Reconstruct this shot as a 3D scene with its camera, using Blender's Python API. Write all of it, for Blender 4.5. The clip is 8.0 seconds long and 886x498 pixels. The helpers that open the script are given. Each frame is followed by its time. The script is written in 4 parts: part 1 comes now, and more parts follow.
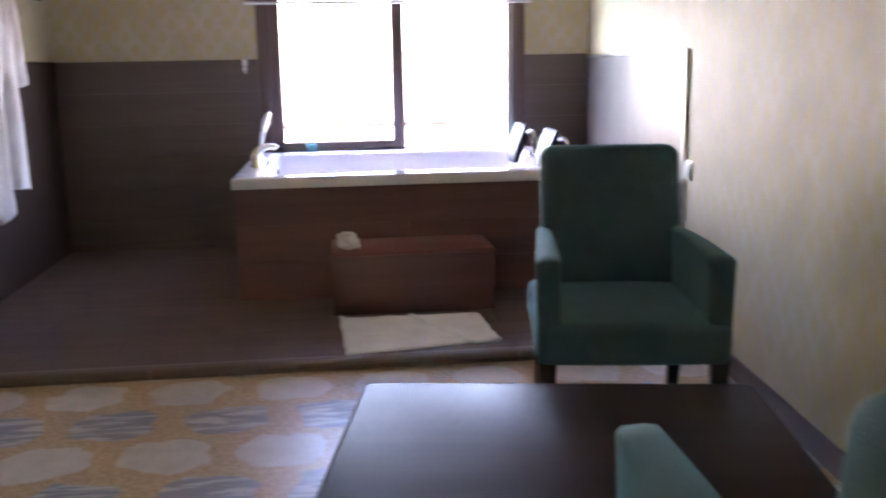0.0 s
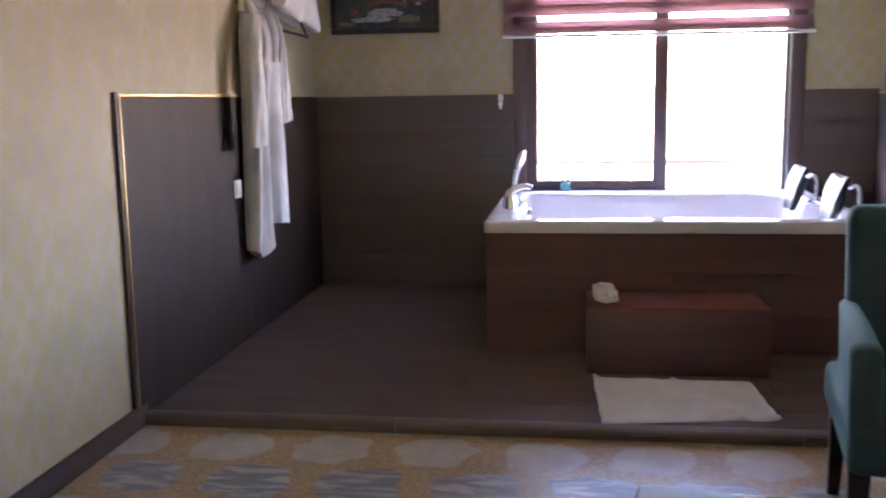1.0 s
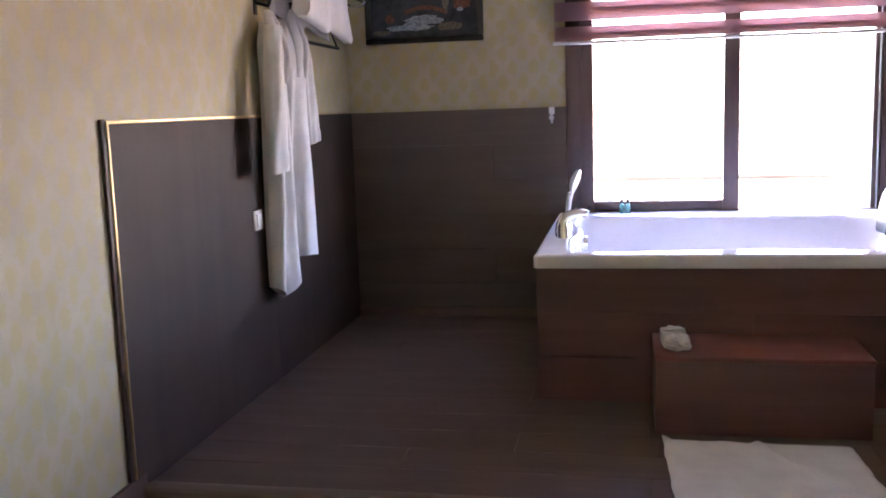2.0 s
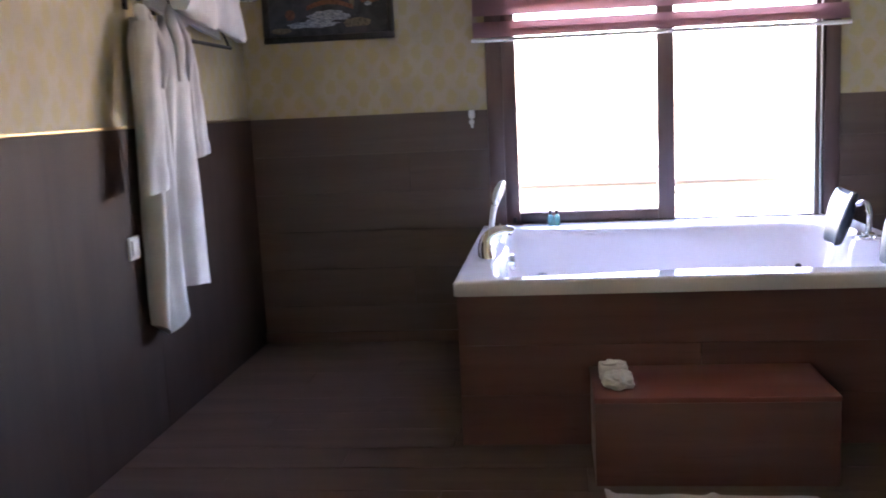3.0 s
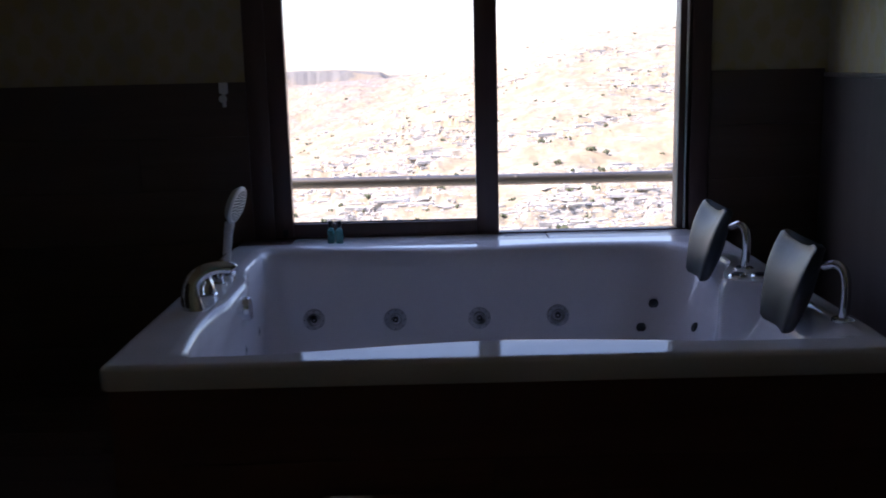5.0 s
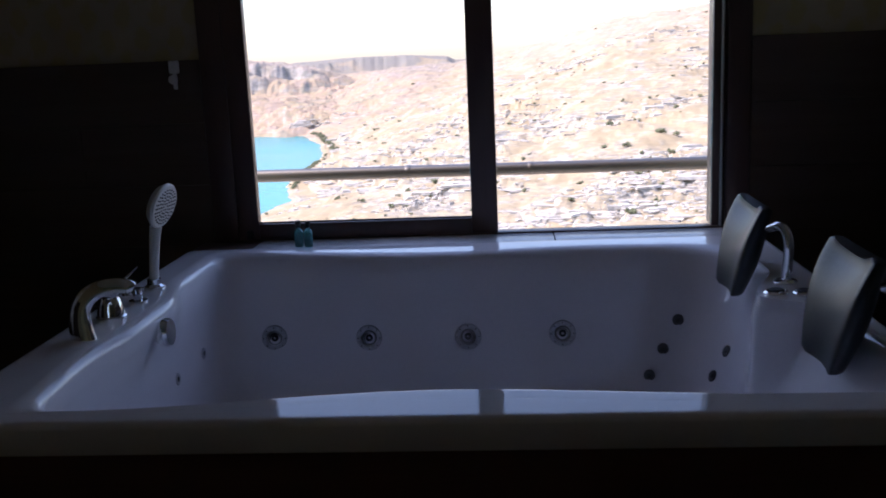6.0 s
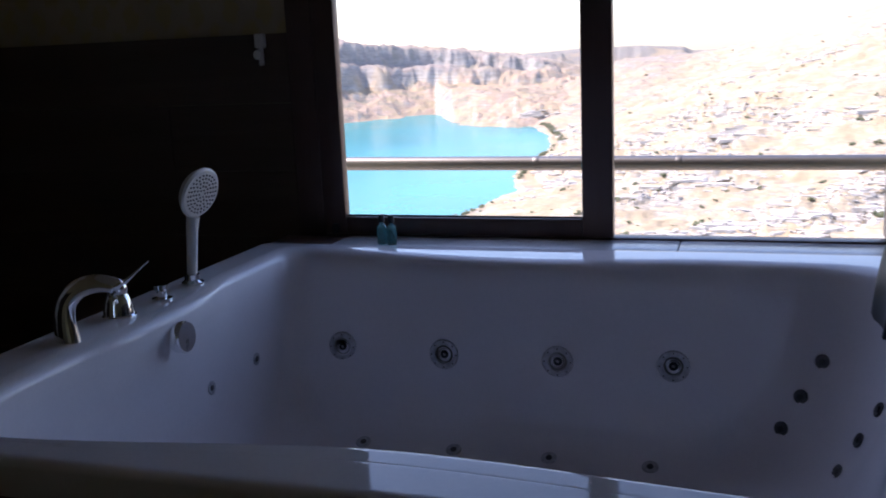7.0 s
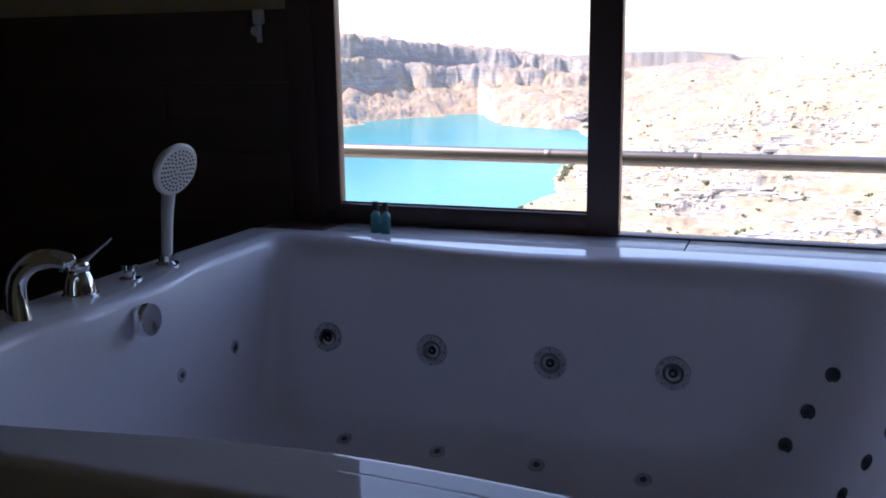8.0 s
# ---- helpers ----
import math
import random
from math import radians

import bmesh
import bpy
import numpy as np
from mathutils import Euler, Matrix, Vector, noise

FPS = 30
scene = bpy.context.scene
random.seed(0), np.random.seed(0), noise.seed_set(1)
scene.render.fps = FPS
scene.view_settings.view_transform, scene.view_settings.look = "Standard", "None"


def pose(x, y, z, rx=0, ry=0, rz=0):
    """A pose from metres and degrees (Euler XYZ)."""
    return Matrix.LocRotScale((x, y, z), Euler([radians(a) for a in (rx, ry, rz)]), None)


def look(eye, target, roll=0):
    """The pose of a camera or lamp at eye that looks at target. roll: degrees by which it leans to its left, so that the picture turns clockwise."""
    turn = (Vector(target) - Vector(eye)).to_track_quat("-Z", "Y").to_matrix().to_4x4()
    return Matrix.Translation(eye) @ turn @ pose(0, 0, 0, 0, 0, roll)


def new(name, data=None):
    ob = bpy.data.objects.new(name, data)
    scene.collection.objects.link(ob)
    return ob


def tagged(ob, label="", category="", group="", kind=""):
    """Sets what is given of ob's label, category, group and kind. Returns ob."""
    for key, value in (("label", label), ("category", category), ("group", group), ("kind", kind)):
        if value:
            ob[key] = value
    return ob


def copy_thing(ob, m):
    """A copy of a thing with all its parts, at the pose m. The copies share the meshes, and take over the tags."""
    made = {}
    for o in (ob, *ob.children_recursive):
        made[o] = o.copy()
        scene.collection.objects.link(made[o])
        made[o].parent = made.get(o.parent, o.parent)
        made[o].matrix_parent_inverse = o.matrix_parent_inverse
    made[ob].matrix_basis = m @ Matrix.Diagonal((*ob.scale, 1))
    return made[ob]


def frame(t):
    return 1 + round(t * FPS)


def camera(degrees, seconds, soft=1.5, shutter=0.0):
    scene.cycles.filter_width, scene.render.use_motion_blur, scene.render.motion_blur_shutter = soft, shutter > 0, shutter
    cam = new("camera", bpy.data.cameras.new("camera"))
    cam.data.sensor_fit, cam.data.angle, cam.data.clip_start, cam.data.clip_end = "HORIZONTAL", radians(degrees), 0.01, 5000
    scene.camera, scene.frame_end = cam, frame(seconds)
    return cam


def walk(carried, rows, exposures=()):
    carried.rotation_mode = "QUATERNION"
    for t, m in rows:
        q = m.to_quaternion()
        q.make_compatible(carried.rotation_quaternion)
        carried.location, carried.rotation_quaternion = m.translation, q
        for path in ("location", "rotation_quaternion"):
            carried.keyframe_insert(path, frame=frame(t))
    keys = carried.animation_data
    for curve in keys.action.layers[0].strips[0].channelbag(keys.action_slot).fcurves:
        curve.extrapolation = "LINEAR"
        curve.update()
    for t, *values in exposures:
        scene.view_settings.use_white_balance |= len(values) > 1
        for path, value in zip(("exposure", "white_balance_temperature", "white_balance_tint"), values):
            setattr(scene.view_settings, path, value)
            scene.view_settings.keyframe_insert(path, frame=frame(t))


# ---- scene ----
cam = camera(50.0, 8.0, 1.8, 0.4)
PATH = [
    (0, (1.68, -3.463, 1.126), (1.896, -1.51, 0.754), -1.1),
    (0.2, (1.645, -3.431, 1.151), (1.743, -1.466, 0.789), -1.1),
    (0.4, (1.62, -3.389, 1.165), (1.599, -1.42, 0.815), -1.1),
    (0.6, (1.596, -3.322, 1.172), (1.477, -1.354, 0.836), -1.1),
    (1, (1.586, -3.16, 1.18), (1.313, -1.203, 0.87), -0.9),
    (1.2, (1.584, -3.057, 1.189), (1.255, -1.108, 0.885), -1.3),
    (2.3, (1.54, -2.482, 1.247), (1.155, -0.542, 0.952), -1.9),
    (2.5, (1.535, -2.388, 1.257), (1.205, -0.438, 0.963), -2.0),
    (3, (1.539, -2.132, 1.246), (1.303, -0.169, 0.944), -2.7),
    (3.2, (1.57, -1.993, 1.265), (1.375, -0.027, 0.954), -3.0),
    (3.5, (1.616, -1.8, 1.285), (1.46, 0.168, 0.965), -1.1),
    (4, (1.698, -1.445, 1.273), (1.599, 0.525, 0.939), -1.0),
    (4.5, (1.776, -1.152, 1.256), (1.736, 0.816, 0.903), -1.0),
    (5, (1.92, -0.859, 1.245), (1.919, 1.105, 0.868), -1.4),
    (6.3, (2.247, -0.176, 1.19), (2.009, 1.763, 0.761), -2.8),
    (6.5, (2.307, -0.076, 1.189), (1.988, 1.848, 0.744), -2.9),
    (7, (2.455, 0.137, 1.132), (1.852, 2.0, 0.729), -2.5),
    (7.5, (2.515, 0.258, 1.069), (1.844, 2.099, 0.67), -2.3),
    (8, (2.52, 0.285, 1.084), (1.842, 2.123, 0.681), -0.8),
]
EXPOSURES = [(0.0, 5.68, 6900, 39), (0.5, 5.6, 6900, 39), (1.0, 5.45, 6900, 39), (2.5, 5.55, 6900, 37), (3.0, 5.33, 6800, 35), (3.5, 4.6, 6700, 34), (4.0, 3.5, 6600, 31), (4.5, 2.25, 6400, 29), (5.0, 1.57, 6300, 28), (6.5, 1.35, 6250, 27), (7.0, 1.50, 6250, 27), (7.5, 1.58, 6250, 27), (8.0, 1.60, 6250, 27)]
walk(cam, [(t, look(eye, aim, lean)) for t, eye, aim, lean in PATH], EXPOSURES)
SKY, SUN = 0.15, 3.0

# ---------------------------------------------------------------- light
wrld = bpy.data.worlds.new("sky")
scene.world = wrld
wrld.use_nodes = True
wn = wrld.node_tree
sky = wn.nodes.new("ShaderNodeTexSky")
sky.sky_type = "NISHITA"
sky.sun_disc = False
sky.sun_elevation = radians(51)
sky.sun_rotation = radians(-95)
sky.air_density, sky.dust_density = 1.0, 1.0
wn.links.new(sky.outputs[0], wn.nodes["Background"].inputs[0])
wn.nodes["Background"].inputs[1].default_value = SKY

sun_data = bpy.data.lights.new("sun", "SUN")
sun_data.energy, sun_data.angle, sun_data.color = SUN, radians(0.5), (1.0, 0.95, 0.87)
sun = new("sun", sun_data)
sun.matrix_basis = look((0, 0, 40), (0 + 0.62, 0 + 0.06, 40 - 0.78))


# ---------------------------------------------------------------- materials
def nodes_of(name):
    m = bpy.data.materials.new(name)
    m.use_nodes = True
    return m, m.node_tree, m.node_tree.nodes["Principled BSDF"]


def put(nt, kind, **kw):
    n = nt.nodes.new(kind)
    for k, v in kw.items():
        n.inputs[k].default_value = v
    return n


def calc(nt, op, a, b=None, c=None):
    n = nt.nodes.new("ShaderNodeMath")
    n.operation = op
    for i, v in enumerate((a, b, c)):
        if v is None:
            continue
        if isinstance(v, (int, float)):
            n.inputs[i].default_value = v
        else:
            nt.links.new(v, n.inputs[i])
    return n.outputs[0]


def blend(nt, fac, a, b):
    n = nt.nodes.new("ShaderNodeMix")
    n.data_type = "RGBA"
    for sock, v in ((n.inputs[0], fac), (n.inputs[6], a), (n.inputs[7], b)):
        if isinstance(v, tuple):
            sock.default_value = (*v, 1) if len(v) == 3 else v
        elif isinstance(v, (int, float)):
            sock.default_value = v
        else:
            nt.links.new(v, sock)
    return n.outputs[2]


def coords(nt, stretch=(1, 1, 1), vary=True):
    tc = nt.nodes.new("ShaderNodeTexCoord")
    mp = nt.nodes.new("ShaderNodeMapping")
    mp.inputs["Scale"].default_value = stretch
    nt.links.new(tc.outputs["Object"], mp.inputs["Vector"])
    if vary:
        oi = nt.nodes.new("ShaderNodeObjectInfo")
        off = calc(nt, "MULTIPLY", oi.outputs["Random"], 37.0)
        cb = nt.nodes.new("ShaderNodeCombineXYZ")
        for i in range(3):
            nt.links.new(off, cb.inputs[i])
        nt.links.new(cb.outputs[0], mp.inputs["Location"])
    return mp.outputs[0]


def grain(nt, vec, scale, detail=4.0, rough=0.55, distort=0.0):
    n = put(nt, "ShaderNodeTexNoise", Scale=scale, Detail=detail, Roughness=rough, Distortion=distort)
    nt.links.new(vec, n.inputs["Vector"])
    return n.outputs[0]


def ramp(nt, val, lo, hi):
    n = nt.nodes.new("ShaderNodeMapRange")
    n.interpolation_type = "SMOOTHSTEP"
    nt.links.new(val, n.inputs[0])
    n.inputs[1].default_value, n.inputs[2].default_value = lo, hi
    return n.outputs[0]


def bump(nt, bs, height, strength, dist=0.002):
    n = put(nt, "ShaderNodeBump", Strength=strength, Distance=dist)
    nt.links.new(height, n.inputs["Height"])
    nt.links.new(n.outputs[0], bs.inputs["Normal"])


def surf(name, c1, c2, scale=8.0, rough=0.5, metal=0.0, stretch=(1, 1, 1), fine=120.0, relief=0.15, vary=True, spread=0.12, coat=0.0, sheen=0.0):
    """A plain surface: two tones mixed at a broad scale, fine grain in gloss and relief."""
    m, nt, bs = nodes_of(name)
    v = coords(nt, stretch, vary)
    broad, small = grain(nt, v, scale), grain(nt, v, fine, 3.0)
    mixed = calc(nt, "ADD", calc(nt, "MULTIPLY", broad, 0.7), calc(nt, "MULTIPLY", small, 0.3))
    nt.links.new(blend(nt, ramp(nt, mixed, 0.36, 0.64), c1, c2), bs.inputs["Base Color"])
    nt.links.new(calc(nt, "MULTIPLY_ADD", broad, spread * 2, rough - spread), bs.inputs["Roughness"])
    bs.inputs["Metallic"].default_value = metal
    bs.inputs["Coat Weight"].default_value = coat
    bs.inputs["Sheen Weight"].default_value = sheen
    bump(nt, bs, small, relief)
    return m


def laminate(name, c1, c2, along, rough=0.38, dusty=0.2):
    """Wood-print boards: long streaks along one axis, a darker pore line, small shifts from board to board."""
    m, nt, bs = nodes_of(name)
    st = [14.0, 14.0, 14.0]
    st[along] = 0.9
    v = coords(nt, tuple(st))
    broad, pores = grain(nt, v, 0.8, 4.0, 0.55, 0.6), grain(nt, v, 7.0, 3.0, 0.6)
    col = blend(nt, ramp(nt, broad, 0.25, 0.78), c1, c2)
    col = blend(nt, calc(nt, "MULTIPLY", ramp(nt, pores, 0.55, 0.75), 0.28), col, tuple(0.5 * c for c in c1))
    oi = nt.nodes.new("ShaderNodeObjectInfo")
    col = blend(nt, calc(nt, "MULTIPLY", oi.outputs["Random"], 0.12), col, c2)
    nt.links.new(col, bs.inputs["Base Color"])
    dust = grain(nt, coords(nt, (1, 1, 1), False), 3.0)
    nt.links.new(calc(nt, "MULTIPLY_ADD", dust, dusty, rough - dusty / 2), bs.inputs["Roughness"])
    bump(nt, bs, pores, 0.12, 0.001)
    return m


def lattice(nt, a, b, pa, pb, a0, b0):
    """Distance, in steps, from the nearest point of a lattice with steps pa and pb."""
    out = []
    for s, p, o in ((a, pa, a0), (b, pb, b0)):
        u = calc(nt, "SUBTRACT", calc(nt, "FRACT", calc(nt, "MULTIPLY_ADD", s, 1 / p, 0.5 - o / p)), 0.5)
        out.append(calc(nt, "MULTIPLY", u, p))
    return out


def wallpaper(name, horizontal):
    """Cream damask paper with staggered oval motifs in old gold."""
    m, nt, bs = nodes_of(name)
    tc = nt.nodes.new("ShaderNodeTexCoord")
    warp = put(nt, "ShaderNodeTexNoise", Scale=38.0, Detail=2.0)
    nt.links.new(tc.outputs["Object"], warp.inputs["Vector"])
    sep = nt.nodes.new("ShaderNodeSeparateXYZ")
    nt.links.new(tc.outputs["Object"], sep.inputs[0])
    jog = calc(nt, "MULTIPLY_ADD", warp.outputs[0], 0.05, -0.025)
    h = calc(nt, "ADD", sep.outputs[horizontal], jog)
    z = calc(nt, "ADD", sep.outputs[2], jog)
    spots = None
    for oh, oz in ((0.0, 0.0), (0.055, 0.075)):
        u, w = lattice(nt, h, z, 0.11, 0.15, oh, oz)
        r = calc(nt, "SQRT", calc(nt, "ADD", calc(nt, "POWER", calc(nt, "DIVIDE", u, 0.027), 2.0), calc(nt, "POWER", calc(nt, "DIVIDE", w, 0.042), 2.0)))
        s = ramp(nt, r, 1.25, 0.65)
        spots = s if spots is None else calc(nt, "MAXIMUM", spots, s)
    v = coords(nt, (1, 1, 1), False)
    cloud, weave = grain(nt, v, 5.0), grain(nt, v, 300.0, 2.0)
    base = blend(nt, ramp(nt, cloud, 0.3, 0.7), (0.425, 0.365, 0.24), (0.51, 0.45, 0.32))
    base = blend(nt, calc(nt, "MULTIPLY", ramp(nt, weave, 0.4, 0.7), 0.25), base, (0.45, 0.40, 0.30))
    nt.links.new(blend(nt, calc(nt, "MULTIPLY", spots, 0.60), base, (0.46, 0.38, 0.14)), bs.inputs["Base Color"])
    nt.links.new(calc(nt, "MULTIPLY_ADD", spots, -0.12, 0.64), bs.inputs["Roughness"])
    bump(nt, bs, calc(nt, "ADD", calc(nt, "MULTIPLY", spots, 0.6), calc(nt, "MULTIPLY", weave, 0.5)), 0.12, 0.001)
    return m


def patterned_floor():
    """Glazed floor: pale pebble shapes in staggered rows, every other row streaked grey, on a sandy gold ground."""
    m, nt, bs = nodes_of("pebble_tile")
    tc = nt.nodes.new("ShaderNodeTexCoord")
    sep = nt.nodes.new("ShaderNodeSeparateXYZ")
    nt.links.new(tc.outputs["Object"], sep.inputs[0])
    v = coords(nt, (1, 1, 1), False)
    jx = calc(nt, "MULTIPLY_ADD", grain(nt, v, 7.0, 4.0), 0.14, -0.07)
    jy = calc(nt, "MULTIPLY_ADD", grain(nt, coords(nt, (1.1, 0.9, 1), False), 8.0, 4.0), 0.14, -0.07)
    x, y = calc(nt, "ADD", sep.outputs[0], jx), calc(nt, "ADD", sep.outputs[1], jy)
    masks = []
    for ox, oy in ((1.13, -0.12), (0.93, -0.41)):
        u, w = lattice(nt, x, y, 0.36, 0.58, ox, oy)
        r = calc(nt, "POWER", calc(nt, "ADD", calc(nt, "POWER", calc(nt, "ABSOLUTE", calc(nt, "DIVIDE", u, 0.135)), 2.6), calc(nt, "POWER", calc(nt, "ABSOLUTE", calc(nt, "DIVIDE", w, 0.125)), 2.6)), 0.385)
        masks.append(ramp(nt, r, 1.06, 0.93))
    fine = grain(nt, v, 45.0, 5.0, 0.7)
    sand = blend(nt, ramp(nt, fine, 0.35, 0.65), (0.36, 0.22, 0.10), (0.49, 0.35, 0.195))
    pale = blend(nt, ramp(nt, grain(nt, v, 12.0), 0.3, 0.7), (0.45, 0.40, 0.345), (0.54, 0.485, 0.42))
    streak = grain(nt, coords(nt, (6, 26, 1), False), 1.0, 5.0, 0.6, 0.5)
    slate = blend(nt, ramp(nt, streak, 0.44, 0.6), (0.21, 0.215, 0.235), (0.44, 0.43, 0.42))
    col = blend(nt, masks[0], sand, pale)
    nt.links.new(blend(nt, masks[1], col, slate), bs.inputs["Base Color"])
    nt.links.new(calc(nt, "MULTIPLY_ADD", grain(nt, v, 4.0), 0.2, 0.25), bs.inputs["Roughness"])
    bump(nt, bs, fine, 0.06, 0.001)
    return m


def chrome_mat(name, c, rough):
    return surf(name, c, tuple(0.92 * k for k in c), 20.0, rough, 1.0, relief=0.02, spread=0.03)


def glass_mat():
    m, nt, bs = nodes_of("window_glass")
    bs.inputs["Base Color"].default_value = (0.97, 0.985, 0.98, 1)
    bs.inputs["Transmission Weight"].default_value = 1.0
    bs.inputs["Roughness"].default_value = 0.0
    bs.inputs["IOR"].default_value = 1.02
    return m


def rock_mat():
    m, nt, bs = nodes_of("limestone_ground")
    v = coords(nt, (1, 1, 1), False)
    geo = nt.nodes.new("ShaderNodeNewGeometry")
    sep = nt.nodes.new("ShaderNodeSeparateXYZ")
    nt.links.new(geo.outputs["Normal"], sep.inputs[0])
    steep = ramp(nt, sep.outputs[2], 0.93, 0.6)
    patch, mid, fine = grain(nt, v, 0.012, 6.0, 0.6), grain(nt, v, 0.06, 6.0, 0.65), grain(nt, v, 0.5, 5.0, 0.7)
    strata = grain(nt, coords(nt, (0.02, 0.02, 1.1), False), 1.0, 5.0, 0.6)
    tc = nt.nodes.new("ShaderNodeTexCoord")
    place = nt.nodes.new("ShaderNodeSeparateXYZ")
    nt.links.new(tc.outputs["Object"], place.inputs[0])
    grass = blend(nt, ramp(nt, mid, 0.35, 0.65), (0.345, 0.272, 0.172), (0.425, 0.35, 0.24))
    stone = blend(nt, ramp(nt, strata, 0.38, 0.62), (0.30, 0.275, 0.235), (0.53, 0.49, 0.43))
    stone = blend(nt, calc(nt, "MULTIPLY", ramp(nt, fine, 0.5, 0.68), 0.40), stone, (0.22, 0.195, 0.165))
    layer = grain(nt, coords(nt, (0.012, 0.012, 0.11), False), 1.0, 5.0, 0.6)
    far = calc(nt, "MULTIPLY", ramp(nt, place.outputs[1], 760.0, 900.0), ramp(nt, place.outputs[0], -20.0, -110.0))
    stone = blend(nt, calc(nt, "MULTIPLY", ramp(nt, layer, 0.42, 0.60), calc(nt, "MULTIPLY", steep, calc(nt, "MULTIPLY", far, 0.75))), stone, (0.265, 0.245, 0.24))
    rocky = calc(nt, "MAXIMUM", steep, ramp(nt, calc(nt, "ADD", calc(nt, "MULTIPLY", mid, 0.65), calc(nt, "MULTIPLY", fine, 0.35)), 0.50, 0.60))
    col = blend(nt, rocky, grass, stone)
    scree = calc(nt, "MULTIPLY", far, calc(nt, "MULTIPLY", ramp(nt, steep, 0.75, 0.2), ramp(nt, mid, 0.38, 0.55)))
    col = blend(nt, calc(nt, "MULTIPLY", scree, 0.6), col, (0.40, 0.265, 0.20))
    # dark lines between beds, painting in the shadow lines under ledges too
    beds = grain(nt, coords(nt, (0.035, 0.035, 0.8), False), 1.0, 4.0, 0.6)
    crack_shade = ramp(nt, calc(nt, "ABSOLUTE", calc(nt, "SUBTRACT", beds, 0.5)), 0.040, 0.008)
    col = blend(nt, calc(nt, "MULTIPLY", crack_shade, calc(nt, "MULTIPLY_ADD", ramp(nt, mid, 0.4, 0.58), 0.5, 0.15)), col, (0.17, 0.15, 0.125))
    cap = calc(nt, "MULTIPLY", far, ramp(nt, calc(nt, "MULTIPLY_ADD", mid, 30.0, place.outputs[2]), -20.0, 0.0))
    col = blend(nt, calc(nt, "MULTIPLY", cap, calc(nt, "MULTIPLY_ADD", layer, 0.9, 0.10)), col, (0.255, 0.24, 0.235))
    blocks = calc(nt, "MULTIPLY", calc(nt, "MULTIPLY", far, steep), ramp(nt, grain(nt, coords(nt, (1, 1, 1.6), False), 0.07, 6.0, 0.7), 0.46, 0.60))
    col = blend(nt, calc(nt, "MULTIPLY", blocks, 0.6), col, (0.43, 0.40, 0.36))
    chips = grain(nt, v, 0.22, 4.0, 0.7)
    col = blend(nt, calc(nt, "MULTIPLY", ramp(nt, chips, 0.54, 0.66), 0.22), col, (0.56, 0.52, 0.46))
    col = blend(nt, calc(nt, "MULTIPLY", ramp(nt, chips, 0.42, 0.32), 0.22), col, (0.24, 0.215, 0.18))
    beyond = ramp(nt, place.outputs[1], 1750.0, 2050.0)
    col = blend(nt, calc(nt, "MULTIPLY", beyond, 0.7), col, (0.17, 0.17, 0.16))
    bushy = calc(nt, "MULTIPLY", far, ramp(nt, grain(nt, v, 0.035, 6.0, 0.75), 0.53, 0.60))
    col = blend(nt, calc(nt, "MULTIPLY", bushy, 0.6), col, (0.20, 0.20, 0.165))
    col = blend(nt, calc(nt, "MULTIPLY", ramp(nt, patch, 0.52, 0.66), 0.45), col, (0.42, 0.315, 0.19))
    brow = calc(nt, "MULTIPLY", ramp(nt, place.outputs[1], 760.0, 1050.0), ramp(nt, place.outputs[0], -40.0, 40.0))
    col = blend(nt, calc(nt, "MULTIPLY", brow, 0.5), col, (0.42, 0.325, 0.255))
    nt.links.new(col, bs.inputs["Base Color"])
    bs.inputs["Roughness"].default_value = 0.95
    bs.inputs["Specular IOR Level"].default_value = 0.1
    bump(nt, bs, calc(nt, "ADD", mid, calc(nt, "MULTIPLY", fine, 0.4)), 0.45, 1.6)
    return m


def painting_mat():
    m, nt, bs = nodes_of("dark_oil_paint")
    v = coords(nt, (1, 1, 1), False)
    n1, n2 = grain(nt, v, 9.0, 5.0, 0.6, 0.8), grain(nt, v, 40.0, 4.0, 0.7)
    col = blend(nt, ramp(nt, n1, 0.35, 0.65), (0.012, 0.016, 0.024), (0.055, 0.06, 0.07))
    col = blend(nt, calc(nt, "MULTIPLY", ramp(nt, n2, 0.58, 0.72), 0.5), col, (0.10, 0.10, 0.11))
    nt.links.new(col, bs.inputs["Base Color"])
    bs.inputs["Roughness"].default_value = 0.35
    bump(nt, bs, n2, 0.4, 0.002)
    return m


def fabric_blind():
    m, nt, bs = nodes_of("mauve_blind_fabric")
    v = coords(nt, (1, 1, 1), False)
    weave = grain(nt, coords(nt, (1, 1, 6), False), 160.0, 2.0)
    nt.links.new(blend(nt, ramp(nt, weave, 0.35, 0.65), (0.25, 0.135, 0.15), (0.34, 0.20, 0.215)), bs.inputs["Base Color"])
    bs.inputs["Roughness"].default_value = 0.9
    tr = put(nt, "ShaderNodeBsdfTranslucent", Color=(0.55, 0.38, 0.39, 1))
    mx = put(nt, "ShaderNodeMixShader", Fac=0.42)
    nt.links.new(bs.outputs[0], mx.inputs[1])
    nt.links.new(tr.outputs[0], mx.inputs[2])
    nt.links.new(mx.outputs[0], nt.nodes["Material Output"].inputs[0])
    bump(nt, bs, weave, 0.3, 0.001)
    return m


